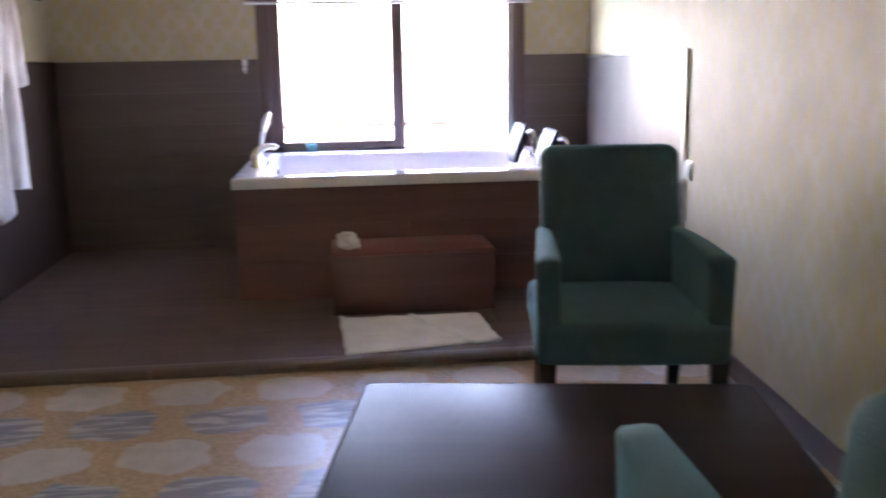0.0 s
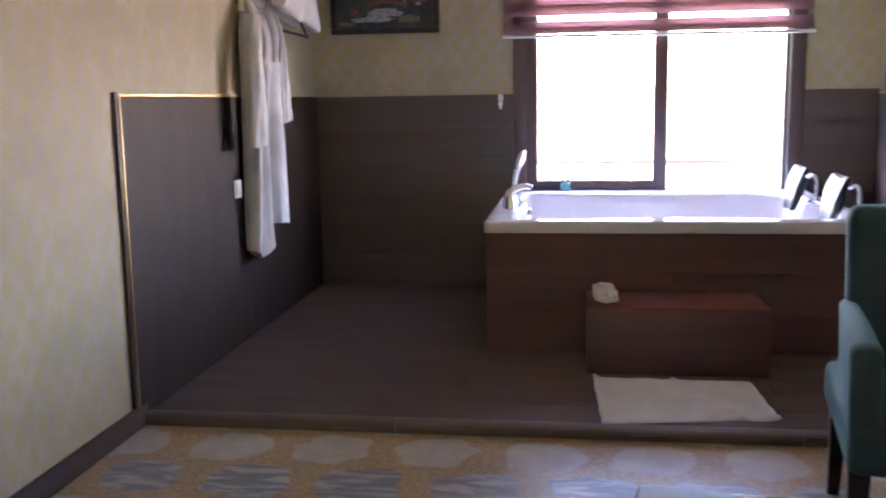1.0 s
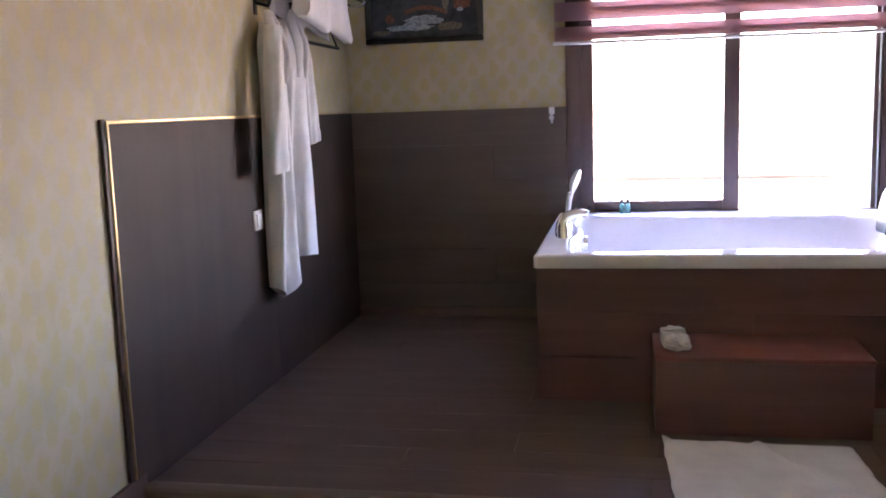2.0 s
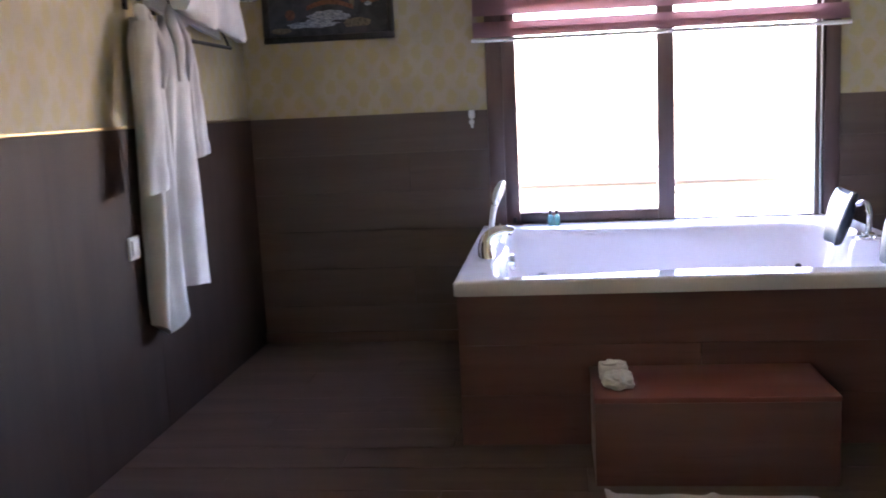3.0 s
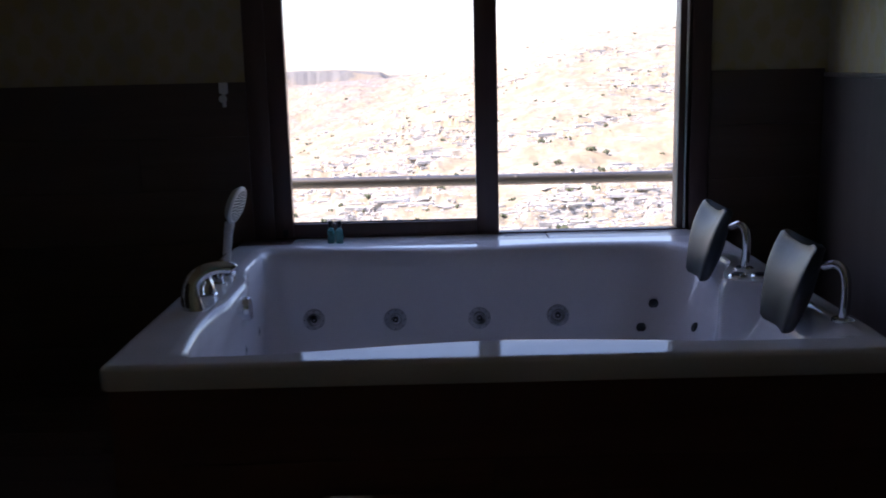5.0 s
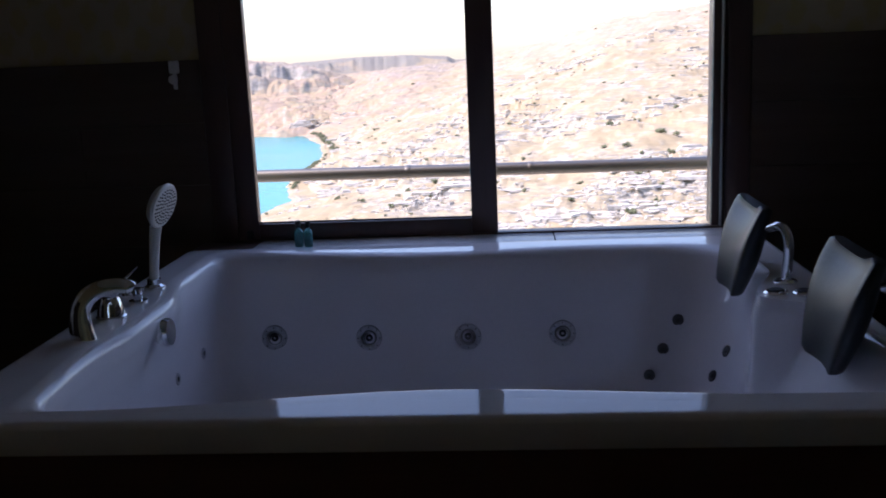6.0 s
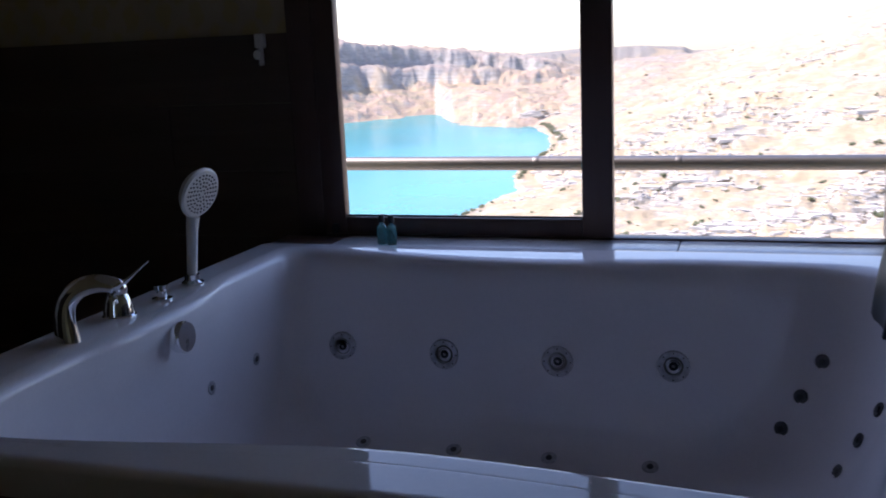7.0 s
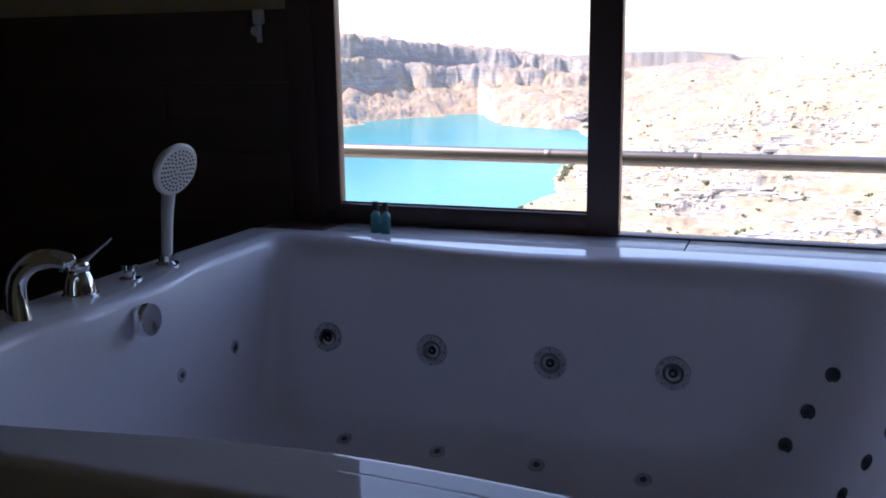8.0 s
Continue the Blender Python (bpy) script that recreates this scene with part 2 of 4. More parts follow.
PAPER_Y, PAPER_X = wallpaper("damask_paper_side", 1), wallpaper("damask_paper_end", 0)
TILE = patterned_floor()
WALNUT_X = laminate("dark_laminate_x", (0.098, 0.068, 0.053), (0.132, 0.094, 0.075), 0, 0.42)
WALNUT_Y = laminate("dark_laminate_y", (0.108, 0.069, 0.055), (0.150, 0.099, 0.079), 0, 0.44)
# west wall copy of the laminate, base colour darkened to dim its light
WALNUT_Z_DIM = laminate("dark_laminate_z_dim", (0.043, 0.026, 0.019), (0.057, 0.035, 0.025), 2, 0.54)
WALNUT_Z_DIM.node_tree.nodes["Principled BSDF"].inputs["Specular IOR Level"].default_value = 0.16
WALNUT_Y.node_tree.nodes["Principled BSDF"].inputs["Specular IOR Level"].default_value = 0.3
MAHOGANY = laminate("mahogany_laminate", (0.145, 0.063, 0.055), (0.190, 0.090, 0.078), 0, 0.32)
GLOSSY = laminate("glossy_grey_laminate", (0.100, 0.085, 0.083), (0.130, 0.112, 0.110), 2, 0.36)
RED_TOP = laminate("red_brown_board", (0.20, 0.062, 0.052), (0.26, 0.088, 0.074), 0, 0.33)
FRAME_WOOD = laminate("brown_window_profile", (0.085, 0.050, 0.042), (0.120, 0.075, 0.062), 2, 0.35)
SKIRT = laminate("brown_skirting", (0.055, 0.030, 0.022), (0.085, 0.050, 0.038), 1, 0.4)
TABLE = laminate("espresso_table", (0.020, 0.011, 0.011), (0.036, 0.021, 0.020), 0, 0.34, 0.06)
TABLE.node_tree.nodes["Principled BSDF"].inputs["IOR"].default_value = 1.12
SKIRT.node_tree.nodes["Principled BSDF"].inputs["Specular IOR Level"].default_value = 0.15
NOSING = laminate("worn_brown_nosing", (0.120, 0.085, 0.066), (0.175, 0.128, 0.102), 0, 0.42)
BRASS = chrome_mat("brushed_brass", (0.56, 0.41, 0.21), 0.38)
CHROME = chrome_mat("chrome", (0.86, 0.87, 0.88), 0.07)
STEEL = chrome_mat("brushed_steel", (0.55, 0.55, 0.55), 0.32)
RAILSTEEL = chrome_mat("weathered_steel_rail", (0.27, 0.25, 0.235), 0.42)
ACRYLIC = surf("white_acrylic", (0.815, 0.782, 0.81), (0.865, 0.832, 0.855), 3.0, 0.035, relief=0.004, spread=0.012, coat=0.0)
JETCLEAR = surf("smoky_jet_ring", (0.44, 0.43, 0.46), (0.60, 0.59, 0.62), 90.0, 0.22, relief=0.05)
PLASTIC = surf("white_plastic", (0.74, 0.73, 0.70), (0.80, 0.79, 0.76), 12.0, 0.35, relief=0.04)
DARKPLASTIC = surf("dark_grey_plastic", (0.022, 0.022, 0.026), (0.038, 0.038, 0.042), 20.0, 0.55, relief=0.05)
JETGREY = surf("grey_jet_plastic", (0.055, 0.055, 0.064), (0.085, 0.085, 0.095), 40.0, 0.5, relief=0.05)
PAD = surf("black_foam_skin", (0.016, 0.022, 0.025), (0.028, 0.036, 0.040), 14.0, 0.40, relief=0.12, spread=0.06)
TEAL = surf("teal_velvet", (0.031, 0.062, 0.070), (0.049, 0.094, 0.104), 5.0, 0.85, fine=260.0, relief=0.5, sheen=0.25)
TEAL.node_tree.nodes["Principled BSDF"].inputs["Sheen Tint"].default_value = (0.25, 0.75, 0.78, 1)
LEG = surf("black_stained_leg", (0.012, 0.009, 0.009), (0.03, 0.02, 0.018), 18.0, 0.35)
TERRY = surf("white_terry", (0.66, 0.65, 0.66), (0.78, 0.77, 0.77), 7.0, 0.95, fine=420.0, relief=0.7, sheen=0.3)
TISSUE = surf("white_tissue", (0.72, 0.71, 0.70), (0.82, 0.81, 0.80), 30.0, 0.9, relief=0.3)
PLASTER = surf("white_ceiling_paint", (0.76, 0.75, 0.72), (0.80, 0.79, 0.77), 2.0, 0.85, fine=60.0, relief=0.08)
RENDERED = surf("beige_render", (0.50, 0.44, 0.36), (0.58, 0.52, 0.44), 3.0, 0.9, relief=0.4)
SILL = surf("grey_marble_sill", (0.50, 0.50, 0.51), (0.66, 0.65, 0.65), 6.0, 0.22, relief=0.03)
BLACKFRAME = surf("black_picture_frame", (0.012, 0.011, 0.011), (0.03, 0.026, 0.025), 25.0, 0.35)
PAINTING = painting_mat()
FOAM = surf("pale_blue_paint", (0.10, 0.13, 0.18), (0.42, 0.48, 0.55), 60.0, 0.45, stretch=(1, 1, 2.5), relief=0.4)
RUST = surf("rust_paint", (0.10, 0.035, 0.02), (0.22, 0.09, 0.05), 70.0, 0.45, relief=0.4)
OCHRE = surf("ochre_paint", (0.09, 0.075, 0.05), (0.22, 0.19, 0.13), 70.0, 0.45, relief=0.4)
BLIND = fabric_blind()
GLASS = glass_mat()
ROCK = rock_mat()
PALEROCK = surf("pale_limestone", (0.41, 0.375, 0.33), (0.56, 0.515, 0.46), 0.25, 0.95, fine=1.5, relief=0.4)
SHRUB = surf("dry_shrub_leaves", (0.095, 0.11, 0.055), (0.17, 0.17, 0.10), 0.4, 0.9, fine=4.0, relief=0.3)
WATER = surf("turquoise_water", (0.010, 0.20, 0.215), (0.017, 0.245, 0.26), 0.01, 0.22, fine=0.6, relief=0.12, spread=0.05)
WATER.node_tree.nodes["Principled BSDF"].inputs["Specular IOR Level"].default_value = 0.2
TEALGEL, gel_nt, gel_bs = nodes_of("turquoise_gel")
gel_bs.inputs["Base Color"].default_value = (0.25, 0.72, 0.72, 1)
gel_bs.inputs["Roughness"].default_value = 0.08
gel_bs.inputs["Transmission Weight"].default_value = 0.75


# ---------------------------------------------------------------- shapes
ORIGIN = {}


def thing(name, at, label="", category="", group="", kind=""):
    ob = new(name)
    ob.location = at
    ob.empty_display_size = 0.1
    ORIGIN[ob.name] = Vector(at)
    return tagged(ob, label, category, group, kind)


def mesh_of(name, bm, material, smooth=35):
    bmesh.ops.recalc_face_normals(bm, faces=bm.faces)
    me = bpy.data.meshes.new(name)
    bm.to_mesh(me)
    bm.free()
    me.materials.append(material)
    if smooth:
        me.polygons.foreach_set("use_smooth", [True] * len(me.polygons))
        me.set_sharp_from_angle(angle=radians(smooth))
    return me


def part(name, bm, material, parent, label="", smooth=35):
    """One mesh under a thing or a part; its points are given in the room's metres."""
    bmesh.ops.translate(bm, vec=-ORIGIN[parent.name], verts=bm.verts)
    ob = new(name, mesh_of(name, bm, material, smooth))
    ob.parent = parent
    ORIGIN[ob.name] = ORIGIN[parent.name]
    return tagged(ob, label)


def single(name, bm, material, label="", category="", kind="", group="", smooth=35):
    ob = new(name, mesh_of(name, bm, material, smooth))
    ORIGIN[ob.name] = Vector((0, 0, 0))
    return tagged(ob, label, category, group, kind)


def box(x0, x1, y0, y1, z0, z1, bev=0.0, seg=2, bm=None):
    bm = bm or bmesh.new()
    made = bmesh.ops.create_cube(bm, size=1)["verts"]
    for v in made:
        v.co = Vector(((x0 + x1) / 2 + v.co.x * (x1 - x0), (y0 + y1) / 2 + v.co.y * (y1 - y0), (z0 + z1) / 2 + v.co.z * (z1 - z0)))
    if bev:
        edges = list({e for v in made for e in v.link_edges})
        bmesh.ops.bevel(bm, geom=edges, offset=bev, segments=seg, affect="EDGES", profile=0.5)
    return bm


def loft(rings, closed=True, cap=(True, True), bm=None):
    """A skin over rings of equally many points."""
    bm = bm or bmesh.new()
    vs = [[bm.verts.new(p) for p in r] for r in rings]
    n = len(rings[0])
    for a, b in zip(vs, vs[1:]):
        for i in range(n if closed else n - 1):
            j = (i + 1) % n
            bm.faces.new((a[i], a[j], b[j], b[i]))
    if cap[0]:
        bm.faces.new(vs[0][::-1])
    if cap[1]:
        bm.faces.new(vs[-1])
    return bm


def lathe(profile, m=Matrix(), seg=24, bm=None):
    """Turns (radius, height) pairs round the local z axis of m."""
    rings = [[m @ Vector((max(r, 1e-4) * math.cos(2 * math.pi * k / seg), max(r, 1e-4) * math.sin(2 * math.pi * k / seg), h)) for k in range(seg)] for r, h in profile]
    return loft(rings, bm=bm)


def spline(points, steps=8):
    """A smooth line through the points."""
    p = [Vector(q) for q in points]
    p = [2 * p[0] - p[1], *p, 2 * p[-1] - p[-2]]
    out = []
    for i in range(1, len(p) - 2):
        for k in range(steps):
            t = k / steps
            a, b, c, d = p[i - 1:i + 3]
            out.append(0.5 * ((2 * b) + (c - a) * t + (2 * a - 5 * b + 4 * c - d) * t * t + (3 * b - a - 3 * c + d) * t ** 3))
    return out + [p[-2]]


def tube(points, radius, seg=12, bm=None, flat=1.0):
    """A round bar along a line; radius is a number or a list of numbers along it."""
    rings, n = [], len(points)
    side = None
    for i, q in enumerate(points):
        d = (points[min(i + 1, n - 1)] - points[max(i - 1, 0)]).normalized()
        if side is None:
            side = d.cross(Vector((0, 0, 1)))
            if side.length < 0.1:
                side = d.cross(Vector((0, 1, 0)))
        side = (side - d * side.dot(d)).normalized()
        up = side.cross(d)
        r = radius if isinstance(radius, (int, float)) else float(np.interp(i / (n - 1), np.linspace(0, 1, len(radius)), radius))
        fl = flat if isinstance(flat, (int, float)) else float(np.interp(i / (n - 1), np.linspace(0, 1, len(flat)), flat))
        rings.append([q + (side * math.cos(2 * math.pi * k / seg) + up * math.sin(2 * math.pi * k / seg) * fl) * r for k in range(seg)])
    return loft(rings, bm=bm)


def toward(at, direction):
    """A pose at a point whose local z axis looks along a direction."""
    return Matrix.Translation(at) @ Vector(direction).to_track_quat("Z", "Y").to_matrix().to_4x4()


def smooth01(t):
    t = max(0.0, min(1.0, t))
    return t * t * (3 - 2 * t)


# ---------------------------------------------------------------- the room
EAST_SKEW = 0.079                                # the east wall closes in by this much a metre towards the seats


def skew(bm):
    """Sets what is built square against the east wall into the wall's true line."""
    for v in bm.verts:
        v.co.x += EAST_SKEW * (v.co.y - 2.62)
    return bm


RX, FY, BY, CZ = 3.32, 2.62, -5.0, 2.60          # right wall, window wall, wall behind, ceiling
DECK = 0.04                                      # raised wooden floor over the tiles

single("floor", box(-0.2, RX + 0.2, BY - 0.2, 2.80, -0.15, 0.0), TILE, "glazed floor with pale pebble shapes on sandy gold", "floor", "structure", smooth=0)
single("ceiling", box(-0.2, RX + 0.2, BY - 0.2, 2.80, CZ, CZ + 0.15), PLASTER, "plain white painted ceiling", "ceiling", "structure", smooth=0)
wall_left = single("wall_west", box(-0.2, 0.0, BY, FY, 0.0, CZ), PAPER_Y, "wall with cream and gold damask paper", "wall", "structure", smooth=0)
SY0, SY1, SZ0, SZ1 = -4.92, -3.82, 1.08, 2.30      # unseen opening added beside the seats to let in fill light
bm = box(RX, RX + 0.2, BY, SY0, 0.0, CZ)
box(RX, RX + 0.2, SY1, FY, 0.0, CZ, bm=bm)
box(RX, RX + 0.2, SY0, SY1, 0.0, SZ0, bm=bm)
box(RX, RX + 0.2, SY0, SY1, SZ1, CZ, bm=bm)
wall_right = single("wall_east", skew(bm), PAPER_Y, "wall with cream and gold damask paper", "wall", "structure", smooth=0)
single("wall_south", box(-0.2, RX + 0.2, BY - 0.2, BY, 0.0, CZ), PAPER_X, "papered wall behind the seats", "wall", "structure", smooth=0)
WX0, WX1, WZ0, WZ1 = 1.222, 2.897, 0.56, 2.16     # opening of the window
bm = box(-0.2, WX0, FY, FY + 0.18, 0.0, CZ)
box(WX1, RX + 0.2, FY, FY + 0.18, 0.0, CZ, bm=bm)
box(WX0, WX1, FY, FY + 0.18, 0.0, WZ0, bm=bm)
box(WX0, WX1, FY, FY + 0.18, WZ1, CZ, bm=bm)
wall_far = single("wall_north", bm, PAPER_X, "window wall with cream damask paper over dark wainscot", "wall", "structure", smooth=0)

# skirting on the tiled part
single("baseboard", box(0.0, 0.014, BY, 0.075, 0.0, 0.085, 0.004), SKIRT, "dark brown wooden skirting board", "baseboard", "structure")
single("baseboard", skew(box(RX - 0.014, RX, BY, 0.075, 0.0, 0.085, 0.004)), SKIRT, "dark brown wooden skirting board", "baseboard", "structure")

# raised wooden floor: nosing in two lengths, planks
platform = single("platform", box(0.0, RX, 0.075, FY, 0.0, DECK - 0.012), WALNUT_X, "low raised floor of dark laminate planks", "raised floor", "structure", smooth=0)


def nosing(x0, x1):
    prof = [(0.052, 0.0), (0.052, 0.012), (0.046, 0.020), (0.046, 0.034), (0.052, 0.042), (0.066, 0.046), (0.092, 0.045), (0.112, 0.0405), (0.112, 0.0)]
    return loft([[Vector((x, y, z)) for y, z in prof] for x in (x0, x1)])


part("nosing", nosing(0.002, 0.955), NOSING, platform, "rounded brown edge strip")
part("nosing", nosing(0.958, 2.36), NOSING, platform, "rounded brown edge strip")
part("nosing", nosing(2.363, RX - 0.002), NOSING, platform, "rounded brown edge strip")

# window: outer frame, sliding sash, fixed light
window = thing("window_1", (2.06, FY, WZ0), "brown sliding window with a landscape beyond", "window", kind="structure")
part("jamb", box(WX0, 1.300, 2.604, 2.76, 0.60, WZ1, 0.004), FRAME_WOOD, window)
part("jamb", box(2.826, WX1, 2.604, 2.76, 0.60, WZ1, 0.004), FRAME_WOOD, window)
part("head", box(1.300, 2.826, 2.604, 2.76, 2.10, WZ1, 0.004), FRAME_WOOD, window)
part("track", box(1.300, 2.826, 2.610, 2.662, 0.56, 0.637, 0.003), FRAME_WOOD, window)
part("bead", box(2.810, 2.816, 2.606, 2.624, 0.637, 2.10, 0.001), STEEL, window, "thin metal bead")
part("bead", box(2.788, 2.8265, 2.626, 2.70, 0.637, 2.10, 0.002), FRAME_WOOD, window)
sash = part("sash", box(1.2995, 1.368, 2.606, 2.640, 0.637, 2.098, 0.004), FRAME_WOOD, window)
for x0, x1, z0, z1 in ((2.046, 2.128, 0.637, 2.098), (1.368, 2.046, 0.637, 0.686), (1.368, 2.046, 2.04, 2.098)):
    part("rail" if x1 - x0 > 0.2 else "stile", box(x0, x1, 2.606, 2.640, z0, z1, 0.004), FRAME_WOOD, sash)
part("gasket", box(1.368, 2.046, 2.622, 2.628, 0.686, 0.690), DARKPLASTIC, sash, "dark rubber seal")
pane = part("pane", box(1.369, 2.045, 2.6225, 2.6265, 0.688, 2.039), GLASS, sash, "clear glass pane", smooth=0)
pane2 = part("pane", box(2.129, 2.787, 2.646, 2.650, 0.639, 2.099), GLASS, window, "clear glass pane", smooth=0)
for p in (pane, pane2):
    p.visible_shadow = False
part("catch", box(1.330, 1.350, 2.588, 2.606, 0.640, 0.668, 0.004), DARKPLASTIC, window, "small dark catch")

# frame of the added opening; it stays out of view and brightens the seats
fill_window = thing("window_2", (RX, -4.3, SZ0), "added brown framed opening beside the seats for fill light", "window", kind="structure")
for y0, y1, z0, z1 in ((SY0, SY0 + 0.06, SZ0, SZ1), (SY1 - 0.06, SY1, SZ0, SZ1), (SY0 + 0.06, SY1 - 0.06, SZ0, SZ0 + 0.06), (SY0 + 0.06, SY1 - 0.06, SZ1 - 0.06, SZ1)):
    part("frame_bar", skew(box(RX + 0.06, RX + 0.12, y0, y1, z0, z1, 0.004)), FRAME_WOOD, fill_window)

# marble ledge between tub and window
ledge = thing("window_sill", (2.2, 2.54, 0.60), "grey marble ledge with fine joints under the window", "sill", kind="structure")
part("corner_block", box(1.182, 1.372, 2.452, 2.604, 0.56, 0.630, 0.002), FRAME_WOOD, ledge, "dark wooden corner block")
for x0, x1 in ((1.374, 2.2985), (2.301, 2.897)):
    part("slab", box(x0, x1, 2.452, 2.612, 0.596, 0.632, 0.003), SILL, ledge)
part("backing", box(1.20, 2.884, 2.50, 2.612, 0.04, 0.594), WALNUT_X, ledge, smooth=0)

# zebra blind
blind = thing("roller_blind", (2.05, 2.57, 1.53), "half-lowered mauve zebra roller blind with white bottom rail", "blind")
BX0, BX1 = 1.160, 2.932
for k in range(6):
    z = 1.556 + k * 0.128
    part("band", box(BX0 + 0.01, BX1 - 0.01, 2.560, 2.5615, max(z - 0.03, 1.552), z + 0.035), BLIND, blind, smooth=0)
    part("band", box(BX0 + 0.01, BX1 - 0.01, 2.580, 2.5815, z + 0.005, z + 0.070), BLIND, blind, smooth=0)
part("bottom_rail", tube([Vector((BX0, 2.57, 1.540)), Vector((2.05, 2.57, 1.538)), Vector((BX1, 2.57, 1.534))], 0.013, 12, flat=0.75), PLASTIC, blind, "slim white rail")
part("cassette", box(BX0 - 0.01, BX1 + 0.01, 2.53, 2.62, 2.21, 2.30, 0.012, 3), PLASTIC, blind, "white roller box")
part("tape", box(BX0 + 0.01, BX0 + 0.012, 2.560, 2.580, 1.56, 2.21), BLIND, blind, smooth=0)

# chain holder on the wainscot
holder = thing("blind_chain_holder", (1.145, 2.605, 1.13), "small white plastic blind chain holder", "holder")
part("clip", box(1.130, 1.160, 2.585, 2.606, 1.168, 1.208, 0.005), PLASTIC, holder)
part("wheel", lathe([(0.002, 0), (0.012, 0), (0.014, 0.003), (0.014, 0.011), (0.012, 0.014), (0.002, 0.014)], toward((1.145, 2.586, 1.150), (0, -1, 0)), 16), PLASTIC, holder)
part("tail", box(1.139, 1.151, 2.590, 2.603, 1.120, 1.168, 0.003), PLASTIC, holder)


# wainscot of dark boards
def boards(name, parent, spans, material, label=""):
    for s in spans:
        part(name, box(*s, 0.0018, 1), material, parent, label, smooth=0)


wain_left = thing("wainscot_west", (0, 1.3, DECK), "dark brown laminate wainscot with brass edge strip", "wainscot", kind="structure")
n = 2
for k in range(n):
    y0, y1 = 0.012 + k * (FY - 0.014) / n, 0.010 + (k + 1) * (FY - 0.014) / n
    part("board", box(0.0, 0.012, y0, y1, DECK, 1.208, 0.0007, 1), WALNUT_Z_DIM, wain_left, smooth=0)
part("edge_strip", box(-0.001, 0.017, 0.0, 0.012, 0.086, 1.220, 0.003), BRASS, wain_left, "thin brass edge strip")
part("edge_strip", box(-0.001, 0.017, 0.012, FY - 0.012, 1.208, 1.220, 0.003), BRASS, wain_left, "thin brass edge strip")
# thin dark strip put in as the shadow beside the brass edge
part("shadow_strip", box(-0.001, 0.012, -0.022, 0.0, 0.086, 1.224, 0.002), SKIRT, wain_left, "dark strip standing for the brass strip's shadow")

wain_far = thing("wainscot_north", (0.6, FY, DECK), "dark laminate wainscot of wide level boards", "wainscot", kind="structure")
rows = 6
for k in range(rows):
    z0, z1 = DECK + k * 1.168 / rows, DECK + (k + 1) * 1.168 / rows - 0.0008
    for x0, x1 in ((0.014, 0.8195), (0.8205, 1.221)) if k in (1, 4) else ((0.014, 1.221),):
        part("board", box(x0, x1, FY - 0.012, FY, z0, z1, 0.0004, 1), WALNUT_X, wain_far, smooth=0)
    part("board", box(2.898, RX - 0.014, FY - 0.012, FY, z0, z1, 0.0004, 1), WALNUT_X, wain_far, smooth=0)

single("baseboard", box(0.013, 1.190, FY - 0.026, FY - 0.013, DECK, 0.098, 0.003), WALNUT_Y, "low dark laminate skirting under the wainscot", "baseboard", "structure")

wain_right = thing("wainscot_east", (RX, 1.7, DECK), "glossy dark wainscot sheet with steel edge", "wainscot", kind="structure")
part("board", skew(box(RX - 0.012, RX, 0.408, 1.50, DECK, 1.178, 0.0012, 1)), GLOSSY, wain_right, smooth=0)
part("board", skew(box(RX - 0.012, RX, 1.502, FY - 0.002, DECK, 1.178, 0.0012, 1)), GLOSSY, wain_right, smooth=0)
part("edge_strip", skew(box(RX - 0.018, RX + 0.001, 0.392, 0.408, DECK, 1.192, 0.003)), STEEL, wain_right, "steel edge strip")
part("edge_strip", skew(box(RX - 0.018, RX + 0.001, 0.408, FY - 0.012, 1.178, 1.192, 0.003)), STEEL, wain_right, "steel edge strip")


def wall_socket(name, at, normal, label):
    m = toward(at, normal)
    ob = thing(name, at, label, "socket")
    def plate(w, h, d0, d1, ox=0.0, bev=0.004):
        b = box(ox - w / 2, ox + w / 2, -h / 2, h / 2, d0, d1, bev)
        bmesh.ops.transform(b, matrix=m, verts=b.verts)
        return b
    part("plate", plate(0.084, 0.084, 0.0, 0.010), PLASTIC, ob)
    rock = part("rocker", plate(0.030, 0.058, 0.010, 0.017, -0.016, 0.003), PLASTIC, ob)
    part("rocker", plate(0.030, 0.058, 0.010, 0.015, 0.016, 0.003), PLASTIC, ob)
    return ob


wall_socket("light_switch", (0.012, 1.132, 0.780), (1, 0, 0), "white double light switch on the dark wainscot")
wall_socket("light_switch", (RX + EAST_SKEW * (0.335 - FY), 0.335, 0.693), (-1, EAST_SKEW, 0), "white double switch beside the steel edge strip")

# ---------------------------------------------------------------- bathtub
TX0, TX1, TY0, TY1, TZ = 1.182, 2.895, 1.062, 2.450, 0.641
tub = thing("bathtub", (2.03, 1.75, DECK), "white acrylic two-seat whirlpool tub in a mahogany surround", "bathtub")


def outline(xl, xr, yf, yb, r, z, shape=None, side=48, arc=9):
    """A rectangle with round corners as a ring of points."""
    rs = r if isinstance(r, tuple) else (r,) * 4
    pts = []
    cs = ((xl + rs[0], yf + rs[0], 180, rs[0]), (xr - rs[1], yf + rs[1], 270, rs[1]), (xr - rs[2], yb - rs[2], 0, rs[2]), (xl + rs[3], yb - rs[3], 90, rs[3]))
    for i, (cx, cy, a0, rr) in enumerate(cs):
        for k in range(arc + 1):
            a = radians(a0 + 90 * k / arc)
            pts.append(Vector((cx + rr * math.cos(a), cy + rr * math.sin(a), z)))
        nx, ny, na, nr = cs[(i + 1) % 4]
